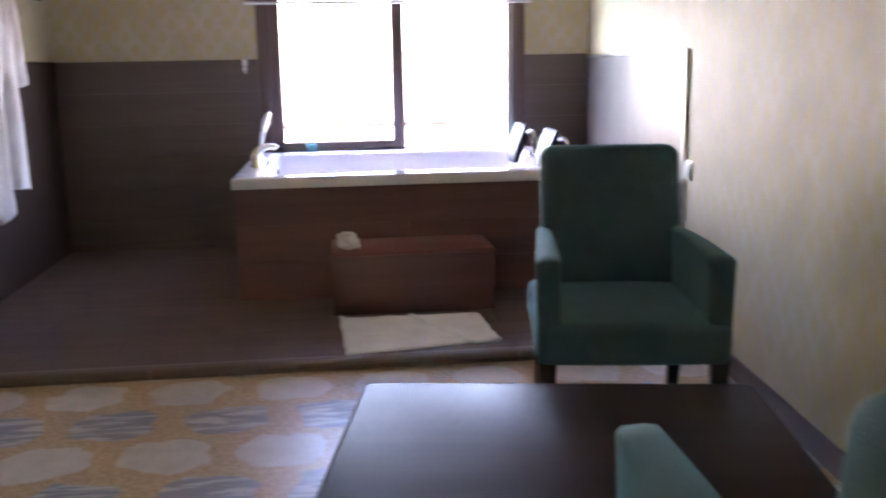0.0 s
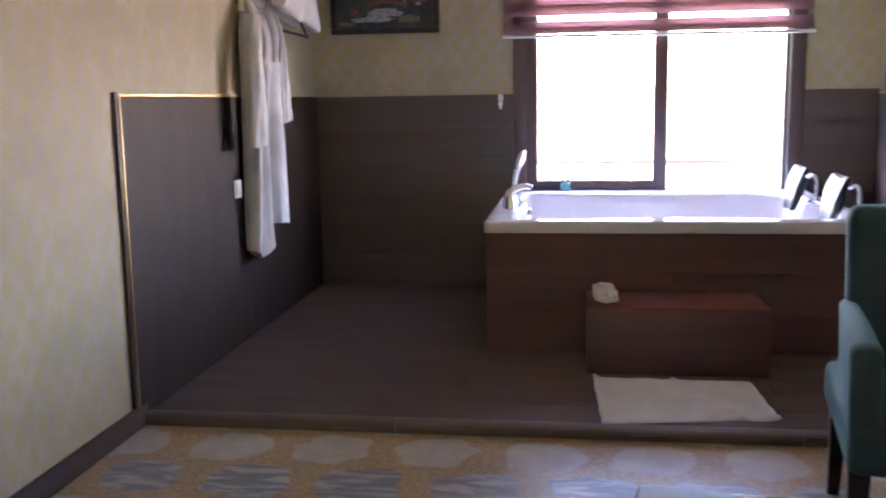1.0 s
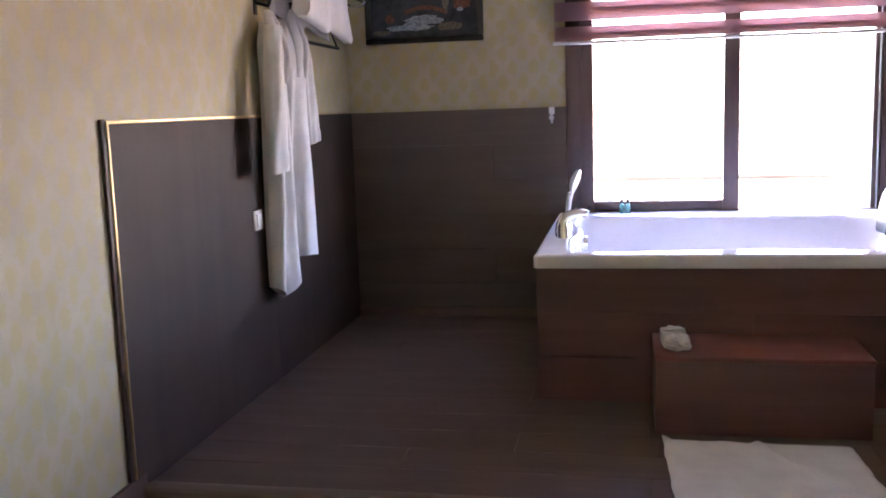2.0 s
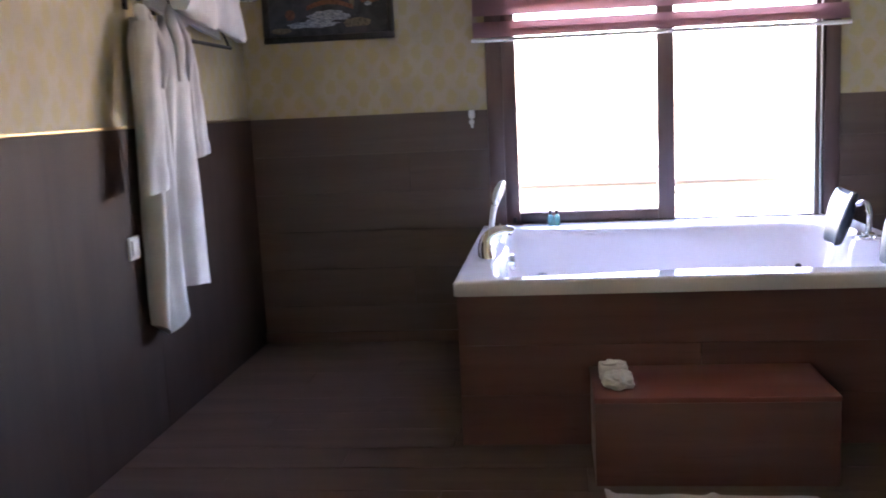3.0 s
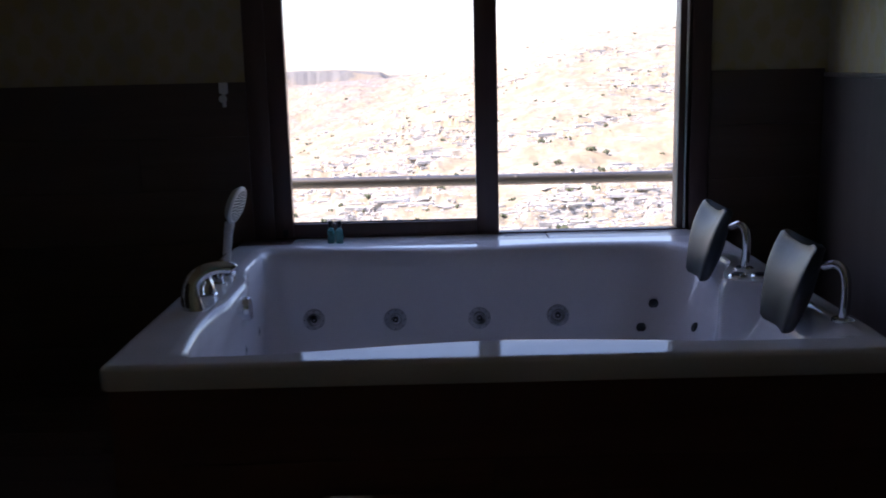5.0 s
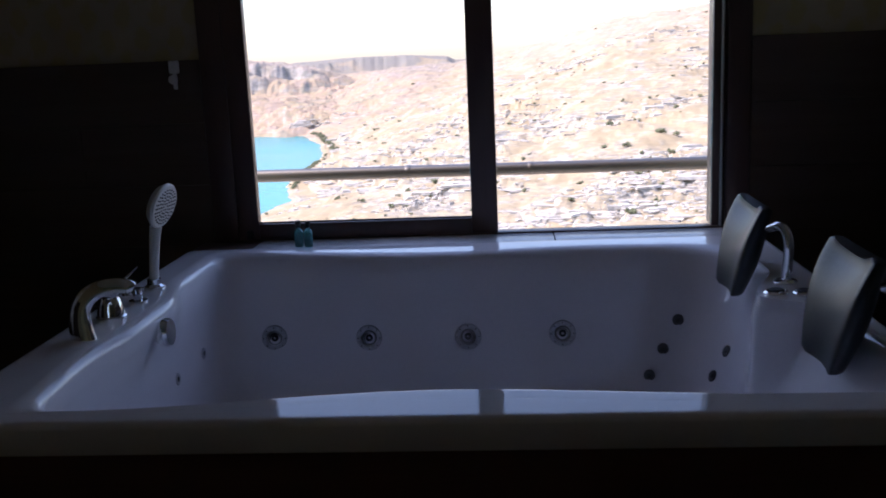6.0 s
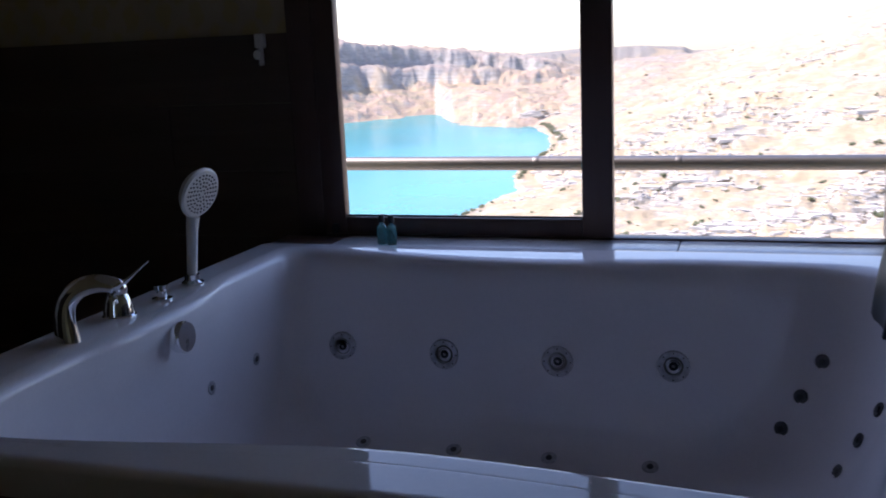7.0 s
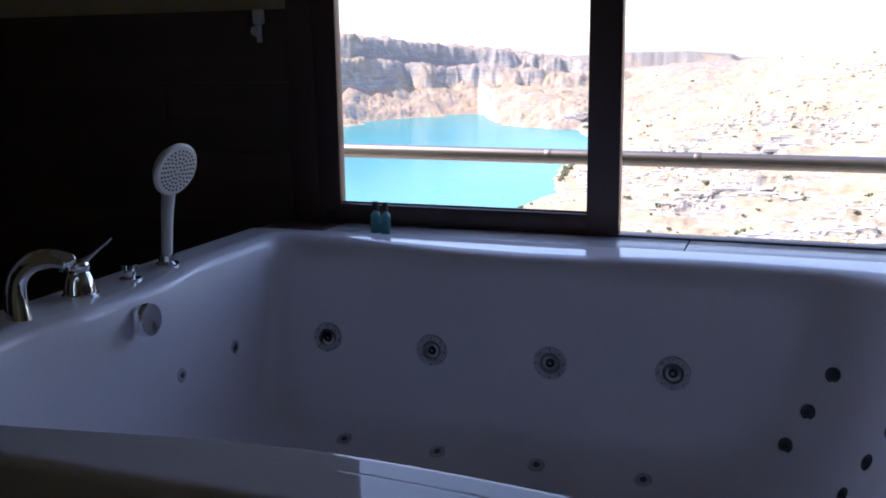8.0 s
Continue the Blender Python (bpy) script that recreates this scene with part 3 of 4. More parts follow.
        q = Vector((nx + nr * math.cos(radians(na)), ny + nr * math.sin(radians(na)), z))
        p = pts[-1].copy()
        for k in range(1, side):
            pts.append(p.lerp(q, k / side))
    return [shape(p) for p in pts] if shape else pts


def basin(p):
    """The left edge swells under the taps; on the right the far backrest stands upright and ends in a sharp ridge, past which the near one lies deeper."""
    q = p.copy()
    if p.x > 2.3:
        most = 2.700 + 0.012 * smooth01((p.z - 0.60) / 0.04) + 0.150 * smooth01((1.748 - p.y) / 0.12) + 0.085 * smooth01((p.y - 1.75) / 0.26)
        soft = 0.045
        h = max(0.0, min(1.0, 0.5 + 0.5 * (most - q.x) / soft))
        q.x = most + (q.x - most) * h - soft * h * (1 - h)
    elif p.x < 1.6:
        q.x += (0.046 * smooth01((2.08 - p.y) / 0.26) - 0.020 * smooth01((1.64 - p.y) / 0.18) + 0.016 * smooth01((1.40 - p.y) / 0.2)) * smooth01((p.z - 0.45) / 0.19)
    return q


def eased(nodes, x):
    """A smooth curve that is level at each of its nodes."""
    for (a, u), (b, v) in zip(nodes, nodes[1:]):
        if x <= b:
            return u + (v - u) * smooth01((x - a) / (b - a))
    return nodes[-1][1]


BACK_WAVE = ((1.24, 0.085), (1.98, -0.006), (2.38, 0.030), (2.72, 0.015))
FRONT_WAVE = ((1.42, -0.030), (2.05, 0.040), (2.62, -0.004))


def waist(p):
    """Both long edges of the basin swing in towards its middle, less and less with depth."""
    w = max(0.0, (p.z - 0.2) / 0.441) ** 1.3
    dy = eased(BACK_WAVE, p.x) * smooth01((p.y - 2.08) / 0.16) + eased(FRONT_WAVE, p.x) * smooth01((1.34 - p.y) / 0.12)
    return p + Vector((0, dy * w, 0))


def wall_ring(z, shrink=0.0):
    d = TZ - z
    k = max(0.25, 1 - 2.1 * max(0.0, shrink))
    return outline(1.302 + 0.05 * d + shrink, 2.832 - 0.48 * d - shrink, 1.162 + 0.16 * d + shrink, 2.292 - 0.05 * d - shrink, (k * (0.07 + 0.1 * d), k * (0.09 + 0.1 * d), k * (0.24 + 0.1 * d), k * (0.06 + 0.1 * d)), z, basin)


rings = [outline(TX0 + 0.02, TX1 - 0.02, TY0 + 0.02, TY1 - 0.02, 0.02, 0.585), outline(TX0 + 0.002, TX1 - 0.002, TY0 + 0.002, TY1 - 0.002, 0.022, 0.585), outline(TX0, TX1, TY0, TY1, 0.022, 0.588),
         outline(TX0, TX1, TY0, TY1, 0.022, 0.628), outline(TX0 + 0.002, TX1 - 0.002, TY0 + 0.002, TY1 - 0.002, 0.022, 0.634), outline(TX0 + 0.007, TX1 - 0.007, TY0 + 0.007, TY1 - 0.007, 0.022, 0.639),
         outline(TX0 + 0.015, TX1 - 0.015, TY0 + 0.015, TY1 - 0.015, 0.022, TZ)]
def front_rim(ring, fall):
    """The front rim is a broad, nearly flat strip that falls a little towards the room."""
    out = []
    for p in ring:
        f = smooth01((1.26 - p.y) / 0.09)
        out.append(p + Vector((0, 0.58 * f * max(0.0, 1.162 - p.y) * (fall == 0), -fall * f)))
    return out


rings = rings[:4] + [front_rim(r, 0.0020) for r in rings[4:]]
crest = [waist(p) for p in front_rim(wall_ring(TZ, -0.034), 0)]


def rim_ring(back, rise):
    """A line on the rim a fixed way out from the crest; the shallow groove runs along front and back only."""
    out = []
    for a, b in zip(rings[6], crest):
        far = (a - b).length
        p = b.lerp(a, min(0.80, back / far))
        p.z += rise * max(smooth01((1.26 - p.y) / 0.06), smooth01((p.y - 2.24) / 0.06))
        out.append(p)
    return out


rings += [[a.lerp(b, 0.07) for a, b in zip(rings[6], crest)]]
rings += [rim_ring(back, rise) for back, rise in ((0.0400, 0.0), (0.0380, 0.0), (0.0368, -0.0003), (0.0356, 0.0), (0.0336, 0.0), (0.0140, 0.0), (0.0050, 0.0))] + [crest]
rings += [[waist(p) for p in front_rim(wall_ring(TZ - d, s), 0)] for d, s in ((0.0015, -0.024), (0.005, -0.014), (0.012, -0.005), (0.024, 0.0))]
rings += [[waist(p) for p in wall_ring(z)] for z in (0.58, 0.52, 0.46, 0.40, 0.34, 0.28)]
rings += [wall_ring(0.245, 0.006), wall_ring(0.215, 0.020), wall_ring(0.192, 0.042), wall_ring(0.178, 0.075), wall_ring(0.170, 0.12), wall_ring(0.166, 0.22), wall_ring(0.163, 0.36)]
shell = part("shell", loft(rings, cap=(False, True)), ACRYLIC, tub, "glossy white acrylic shell", smooth=50)


def jet(at, normal, r, ringed, skin=None):
    m = toward(at, normal)
    if ringed:
        ob = part("jet", lathe([(r, -0.004), (r, 0.002), (r * 0.94, 0.005), (r * 0.72, 0.006), (r * 0.62, 0.004), (r * 0.60, -0.004)], m, 24), JETCLEAR, tub, "round jet with clear ring")
        part("socket_ring", lathe([(r * 0.60, -0.003), (r * 0.60, 0.001), (r * 0.52, 0.006), (r * 0.44, 0.002), (r * 0.42, -0.004)], m, 20), STEEL, ob)
        part("nozzle", lathe([(r * 0.42, -0.003), (r * 0.40, 0.001), (r * 0.30, -0.001), (r * 0.22, 0.007), (r * 0.12, 0.007), (r * 0.10, -0.001)], m, 16), DARKPLASTIC, ob, "dark nozzle")
        for k in range(8):
            a = k * math.pi / 4
            part("notch", lathe([(0.0020, 0.003), (0.0020, 0.0062), (0.0008, 0.0062)], m @ Matrix.Translation((r * 0.83 * math.cos(a), r * 0.83 * math.sin(a), 0)), 8), DARKPLASTIC, ob)
    else:
        ob = part("jet", lathe([(r, -0.004), (r, 0.001), (r * 0.88, 0.0025), (r * 0.6, 0.0020), (0.001, 0.0020)], m, 16), skin or JETGREY, tub, "small grey air jet" if skin else "small dark air jet")
        part("nozzle", lathe([(r * 0.42, 0.001), (r * 0.40, 0.0032), (r * 0.2, 0.0036), (0.001, 0.0036)], m, 12), JETGREY if skin else DARKPLASTIC, ob)


for x in (1.470, 1.751, 2.037, 2.306):
    jet((x, 2.2805 + 0.357 * eased(BACK_WAVE, x), 0.400), (0, -1, 0.05), 0.038, True)
for z in (0.444, 0.364, 0.290):
    d = TZ - z
    r = 0.24 + 0.1 * d
    ca, sa = math.cos(radians(56)), math.sin(radians(56))
    jet(waist(Vector((2.832 - 0.48 * d - r + (r - 0.001) * ca, 2.292 - 0.05 * d - r + (r - 0.001) * sa, z))), (-ca, -sa, 0.2), 0.017, False)
for z in (0.410, 0.343, 0.272):
    d = TZ - z
    r = 0.24 + 0.1 * d
    sa = (2.068 - (2.292 - 0.05 * d - r)) / r
    ca = math.sqrt(1 - sa * sa)
    jet((2.832 - 0.48 * d - r + (r - 0.002) * ca, 2.068, z), (-ca, -sa, 0.48), 0.016, False)
for z in (0.453, 0.375):
    jet((2.832 - 0.48 * (TZ - z), 1.48, z), (-1, 0, 0.48), 0.016, False)
for y in (1.92, 2.13):
    jet((1.3130, y, 0.413), (1, 0, 0.03), 0.016, False, JETCLEAR)
for x in (1.553, 1.790, 2.026, 2.261):
    jet((x, 2.206, 0.1835), (0, -0.42, 1), 0.019, False, JETCLEAR)
jet((1.50, 1.80, 0.166), (0, 0, 1), 0.019, False, JETCLEAR)
part("overflow_knob", lathe([(0.026, 0.0), (0.026, 0.006), (0.033, 0.010), (0.034, 0.026), (0.031, 0.032), (0.001, 0.034)], toward((1.336, 1.764, 0.582), (1, 0, 0.05)), 28), CHROME, tub, "chrome overflow knob")
part("drain", lathe([(0.034, 0.0), (0.033, 0.005), (0.020, 0.008), (0.001, 0.008)], toward((2.44, 1.66, 0.165), (0, 0, 1)), 24), CHROME, tub, "chrome drain cover")
part("grab_knob", lathe([(0.018, 0.0), (0.018, 0.012), (0.013, 0.018), (0.001, 0.019)], toward((2.703, 1.595, 0.440), (-1, 0, 0.35)), 20), CHROME, tub, "round chrome knob")

# taps on the rim
spout = part("spout", tube(spline([(1.266, 1.535, 0.636), (1.262, 1.537, 0.680), (1.270, 1.540, 0.715), (1.298, 1.544, 0.740), (1.338, 1.548, 0.750), (1.370, 1.551, 0.746), (1.378, 1.552, 0.741)], 6), [0.0205, 0.0168, 0.0140, 0.0122, 0.0112, 0.0105, 0.0060], 28, flat=[1.55, 1.65, 1.70, 1.65, 1.55, 1.45, 1.4]), CHROME, tub, "broad arched chrome spout", smooth=70)
part("outlet", lathe([(0.0095, 0.0), (0.0095, 0.016), (0.007, 0.017)], toward((1.361, 1.551, 0.744), (0.1, 0, -1)), 16), CHROME, spout)
mixer = part("mixer", lathe([(0.034, 0.0), (0.034, 0.004), (0.031, 0.007), (0.0295, 0.018), (0.026, 0.034), (0.0215, 0.045), (0.0205, 0.047), (0.0205, 0.050), (0.001, 0.051)], toward((1.258, 1.700, 0.640), (0, 0, 1)), 28), CHROME, tub, "flared chrome mixer tap")
part("cap", lathe([(0.019, 0.0), (0.0205, 0.003), (0.0205, 0.012), (0.017, 0.018), (0.009, 0.021), (0.001, 0.022)], toward((1.258, 1.700, 0.691), (0.12, 0.06, 1)), 24), CHROME, mixer)
part("lever", tube(spline([(1.262, 1.702, 0.703), (1.281, 1.711, 0.717), (1.300, 1.721, 0.734), (1.318, 1.730, 0.750)], 5), [0.0110, 0.0095, 0.0075, 0.0055], 12, flat=[0.7, 0.5, 0.4, 0.35]), CHROME, mixer)
part("diverter", lathe([(0.022, 0.0), (0.022, 0.005), (0.011, 0.008), (0.011, 0.020), (0.017, 0.024), (0.016, 0.034), (0.001, 0.036)], toward((1.268, 1.835, 0.640), (0, 0, 1)), 20), CHROME, tub, "chrome diverter knob")

# surround of boards under the rim
surround = part("surround", box(1.206, 2.872, 1.102, 1.114, DECK, 0.583), MAHOGANY, tub, "mahogany laminate surround", smooth=0)
for k in range(3):
    z0, z1 = DECK + 0.002 + k * 0.181, DECK + (k + 1) * 0.181 + 0.0012
    for x0, x1 in ((1.192, 2.02), (2.022, 2.884)) if k == 1 else ((1.192, 2.884),):
        part("plank", box(x0, x1, 1.090, 1.102, z0, z1, 0.0004, 1), MAHOGANY, surround, smooth=0)
    part("plank", box(1.192, 1.206, 1.1025, 2.44, z0, z1, 0.0012, 1), WALNUT_Y, surround, smooth=0)
    part("plank", box(2.872, 2.884, 1.1025, 2.44, z0, z1, 0.0012, 1), WALNUT_Y, surround, smooth=0)

# hand shower standing in its holder
shower = thing("hand_shower", (1.262, 1.972, TZ), "white hand shower standing upright in a chrome holder", "shower")
part("holder", lathe([(0.026, 0.0), (0.026, 0.006), (0.018, 0.012), (0.017, 0.024), (0.014, 0.026)], toward((1.258, 1.972, 0.640), (0, 0, 1)), 20), CHROME, shower, "chrome holder")
part("handle", tube(spline([(1.258, 1.972, 0.660), (1.265, 1.970, 0.716), (1.272, 1.967, 0.764), (1.280, 1.964, 0.800)], 6), [0.012, 0.0125, 0.0135, 0.015], 14), PLASTIC, shower)
hn = Vector((0.92, -0.17, -0.32)).normalized()
hm = toward((1.299, 1.961, 0.855), hn)
head = part("head", lathe([(0.001, -0.020), (0.022, -0.018), (0.048, -0.009), (0.058, 0.003), (0.0585, 0.008), (0.054, 0.0125), (0.001, 0.014)], hm, 32), PLASTIC, shower, "round white shower head")
for rr, cnt in ((0.009, 6), (0.018, 12), (0.027, 16), (0.036, 22), (0.044, 26)):
    bm = bmesh.new()
    for k in range(cnt):
        a = 2 * math.pi * k / cnt
        lathe([(0.0021, 0.0135), (0.0017, 0.0155), (0.0005, 0.0156)], hm @ Matrix.Translation((rr * math.cos(a), rr * math.sin(a), 0)), 6, bm=bm)
    part("nozzle_ring", bm, DARKPLASTIC, head, "grey rubber nozzles")


# headrests on chrome brackets
def headrest(yc, name="headrest"):
    ob = thing(name, (2.80, yc, TZ), "black padded headrest on bent chrome brackets", "headrest", "tub headrests")
    rings = []
    nh = 14
    for i in range(nh + 1):
        s = i / nh                                   # 0 at the foot, 1 at the top
        z = 0.588 + 0.202 * s
        lean = 2.703 + 0.044 * s + 0.022 * (2 * s - 1) ** 2 * (1 if s > 0.5 else 0.4)
        half = 0.132 * (0.94 + 0.06 * math.sin(math.pi * s)) * (1 - 0.26 * (1 - s) ** 1.5)
        thick = 0.058 * (0.55 + 0.45 * math.sin(math.pi * min(1, max(0, s * 0.9 + 0.05))))
        ring = []
        for k in range(28):
            a = 2 * math.pi * k / 28
            cy, cx = math.cos(a), math.sin(a)
            py = half * math.copysign(abs(cy) ** 0.45, cy)
            px = thick * 0.5 * math.copysign(abs(cx) ** 0.6, cx)
            hollow = 0.020 * (py / half) ** 2
            ring.append(Vector((lean + px - hollow + thick * 0.5, yc + py, z + 0.024 * s * s * ((py / half) ** 2 - 0.5))))
        rings.append(ring)
    for e, f in ((0, 1), (-1, -1)):
        c = sum(rings[e], Vector()) / 28
        rings.insert(0 if e == 0 else len(rings), [c + (p - c) * 0.82 + Vector((0, 0, -0.008 * f)) for p in rings[e]])
    part("pad", loft(rings), PAD, ob, "black skinned foam pad", smooth=60)
    for s in (-1, 1):
        base = Vector((2.800, yc + s * 0.190, TZ))
        line = spline([base, base + Vector((0.004, 0, 0.050)), base + Vector((0.004, -s * 0.002, 0.092)), base + Vector((0.000, -s * 0.012, 0.118)), base + Vector((-0.010, -s * 0.032, 0.128)), base + Vector((-0.026, -s * 0.060, 0.118))], 6)
        br = part("bracket", tube(line, [0.0125, 0.0115, 0.0115, 0.0110, 0.0105], 16), CHROME, ob, "bent chrome bracket")
        part("flange", lathe([(0.027, 0.0), (0.027, 0.004), (0.022, 0.008), (0.012, 0.010)], Matrix.Translation(base), 20), CHROME, br)
    return ob


rest = headrest(2.052)
copy_thing(rest, Matrix.Translation((2.846, 1.470, TZ)))
for vx, vy in ((2.752, 1.762), (2.812, 1.752)):
    valve = part("air_valve", lathe([(0.027, 0.0), (0.027, 0.005), (0.024, 0.009), (0.018, 0.010), (0.017, 0.008)], toward((vx, vy, TZ - 0.001), (0, 0, 1)), 28), CHROME, tub, "flat chrome air valve")
    part("button", lathe([(0.0165, 0.0), (0.0165, 0.011), (0.014, 0.013), (0.001, 0.0135)], toward((vx, vy, TZ - 0.001), (0, 0, 1)), 24), DARKPLASTIC, valve, "dark push button")


# two small toiletry bottles on the rim by the window
def bottle(x, y):
    ob = thing("toiletry_bottle", (x, y, 0.632), "small turquoise toiletry bottle with dark cap", "bottle", "bottles by the window")
    m = Matrix.Translation((x, y, 0.632))
    part("body", lathe([(0.001, 0.0), (0.012, 0.0), (0.0135, 0.003), (0.0135, 0.044), (0.011, 0.051), (0.006, 0.055), (0.006, 0.060)], m, 20), TEALGEL, ob)
    part("cap", lathe([(0.0078, 0.060), (0.0082, 0.062), (0.0082, 0.079), (0.0070, 0.081), (0.001, 0.081)], m, 16), DARKPLASTIC, ob, "dark screw cap")
    return ob


bt = bottle(1.518, 2.500)
copy_thing(bt, Matrix.Translation((1.549, 2.492, 0.632)))

# step in front of the tub
step = thing("bath_step", (2.0, 0.9, DECK), "red-brown laminate step box in front of the tub", "step")
part("side", box(1.644, 1.660, 0.742, 1.089, DECK, 0.308, 0.002), MAHOGANY, step)
part("side", box(2.361, 2.377, 0.742, 1.089, DECK, 0.308, 0.002), MAHOGANY, step)
part("front", box(1.644, 2.377, 0.727, 0.742, DECK, 0.308, 0.002), MAHOGANY, step)
part("top", box(1.642, 2.379, 0.725, 1.089, 0.308, 0.326, 0.003), RED_TOP, step, "red-brown top board")

# tissue packet and crumpled tissues on the step
rng = random.Random(4)


def lump(cx, cy, cz, rx, ry, rz, seed, rough=0.22):
    bm = bmesh.new()
    bmesh.ops.create_icosphere(bm, subdivisions=4, radius=1.0)
    for v in bm.verts:
        d = 1 + rough * noise.fractal(v.co * 1.6 + Vector((seed, 0, 0)), 0.8, 2.0, 4) + 0.12 * math.sin(7 * v.co.x + 3 * v.co.y + seed)
        v.co = Vector((cx + v.co.x * d * rx, cy + v.co.y * d * ry, max(cz, cz + rz * 0.8 + v.co.z * d * rz)))
    return bm


single("folded_towel", lump(1.722, 0.835, 0.3265, 0.050, 0.048, 0.030, 3.0), TISSUE, "small crumpled white cloth on the red-brown step", "cloth")
pk = thing("tissue_packet", (1.715, 0.955, 0.326), "white tissue packet standing on the red-brown step", "tissues")
part("sleeve", box(1.668, 1.762, 0.915, 0.995, 0.3262, 0.372, 0.008, 3), TISSUE, pk)
part("tissue", lump(1.715, 0.940, 0.370, 0.035, 0.025, 0.010, 9.0), TISSUE, pk)


# bath mat
def bath_mat():
    c = [Vector((1.688, 0.105, 0)), Vector((2.316, 0.194, 0)), Vector((2.294, 0.637, 0)), Vector((1.666, 0.660, 0))]
    nx, ny = 64, 44
    bm = bmesh.new()
    top = []
    for j in range(ny + 1):
        row = []
        for i in range(nx + 1):
            u, w = i / nx, j / ny
            p = c[0].lerp(c[1], u).lerp(c[3].lerp(c[2], u), w)
            wave = 0.006 * noise.noise(Vector((u * 5, w * 4, 1.3)))
            fold = 0.010 * math.exp(-((u - 0.62 - 0.30 * (1 - w) + 0.12) / 0.025) ** 2)
            curl = 0.014 * smooth01((u - 0.93) / 0.07) * smooth01((0.15 - w) / 0.15) + 0.018 * smooth01((0.05 - u) / 0.05) * smooth01((w - 0.9) / 0.1)
            wob = Vector((0.006 * noise.noise(Vector((w * 6, 4.0, u))), 0.007 * noise.noise(Vector((u * 6, 7.0, w))), 0))
            edge = min(u, 1 - u, w * 0.7, (1 - w) * 0.7)
            z = DECK + 0.002 + 0.009 * smooth01(edge / 0.02) + max(0.0, wave) + fold + curl
            row.append(bm.verts.new(p + wob + Vector((0, 0, z))))
        top.append(row)
    for j in range(ny):
        for i in range(nx):
            bm.faces.new((top[j][i], top[j][i + 1], top[j + 1][i + 1], top[j + 1][i]))
    got = bmesh.ops.extrude_face_region(bm, geom=list(bm.faces))
    for v in got["geom"]:
        if isinstance(v, bmesh.types.BMVert):
            v.co.z = max(DECK + 0.0005, v.co.z - 0.010)
    return bm


single("bath_mat", bath_mat(), TERRY, "creased white terry bath mat on the dark planks", "bath mat", smooth=60)


# ---------------------------------------------------------------- robes, towel, picture
def hanging(y_top, y_bot, z_top, z_bot, w_top, w_bot, depth, folds, seed, x0=0.018):
    """A hanging tube of cloth against the left wall, gathered at the hook and falling in deep folds."""
    rings = []
    rows, seg = 48, 120
    for i in range(rows + 1):
        s = i / rows
        z = z_top + (z_bot - z_top) * s
        w = (0.05 + (w_top - 0.05) * smooth01(s / 0.10) + (w_bot - w_top) * smooth01(s * 1.1)) / 2
        d = depth / 2 * (0.45 + 0.40 * smooth01(s * 4) + 0.15 * s)
        yc = y_top + (y_bot - y_top) * s + 0.012 * math.sin(4.5 * s + seed)
        deep = 0.05 + 0.42 * smooth01(s * 1.2)
        ring = []
        for k in range(seg):
            a = 2 * math.pi * k / seg
            b = a + 0.35 * math.sin(a + seed) + 0.25 * math.sin(2.5 * s + seed)
            f = math.sin(folds * b + seed)
            ripple = 1 + deep * (f - 0.35 * f * f) + 0.10 * math.sin((folds + 3) * b + 2 * seed - 3 * s) * s + 0.10 * noise.noise(Vector((3 * math.cos(a), 3.5 * s + seed, 3 * math.sin(a))))
            front = max(math.sin(a), -0.3)
            y = yc + w * math.copysign(abs(math.cos(a)) ** 0.8, math.cos(a)) * (1 + 0.20 * (ripple - 1))
            x = x0 + 0.3 * d + d * front * ripple
            hem = (0.022 * math.sin(2 * a + seed) + 0.012 * f) * smooth01((s - 0.85) / 0.15)
            ring.append(Vector((max(x0, x), y, z + hem)))
        rings.append(ring)
    return loft(rings)


def sleeve(line, w0, w1, seed):
    """A flattened tube of cloth along a line, with creases, ending in a turned cuff."""
    pts = spline(line, 8)
    rg, n = [], len(pts)
    for i, c in enumerate(pts):
        s = i / (n - 1)
        r = (w0 + (w1 - w0) * s) / 2
        cuff = 0.005 * smooth01((s - 0.88) / 0.02)
        ring = []
        for k in range(56):
            a = 2 * math.pi * k / 56
            cr = 1 + 0.16 * math.sin(3 * a + 3 * s + seed) + 0.08 * math.sin(7 * a - 5 * s + 2 * seed) + 0.12 * noise.noise(Vector((2 * math.cos(a), 5 * s + seed, 2 * math.sin(a))))
            ring.append(c + Vector(((0.036 * cr + cuff) * math.sin(a), (r * (0.9 + 0.1 * cr) + cuff) * math.cos(a), 0.012 * math.cos(a) * s)))
        rg.append(ring)
    last = rg[-1]
    c = sum(last, Vector()) / len(last)
    rg.append([c + (p - c) * 0.80 + Vector((0, 0, 0.002)) for p in last])
    rg.append([c + (p - c) * 0.70 + Vector((0, 0, 0.035)) for p in last])
    return loft(rg)


def robe(name, y, zt, zb, yb, w0, w1, line, cuffs, seed, label):
    ob = thing(name, (0.05, y, zb), label, "bathrobe", "robes on the wall hooks")
    part("body", hanging(y, yb, zt, zb, w0, w1, 0.15, 5, seed), TERRY, ob, smooth=80)
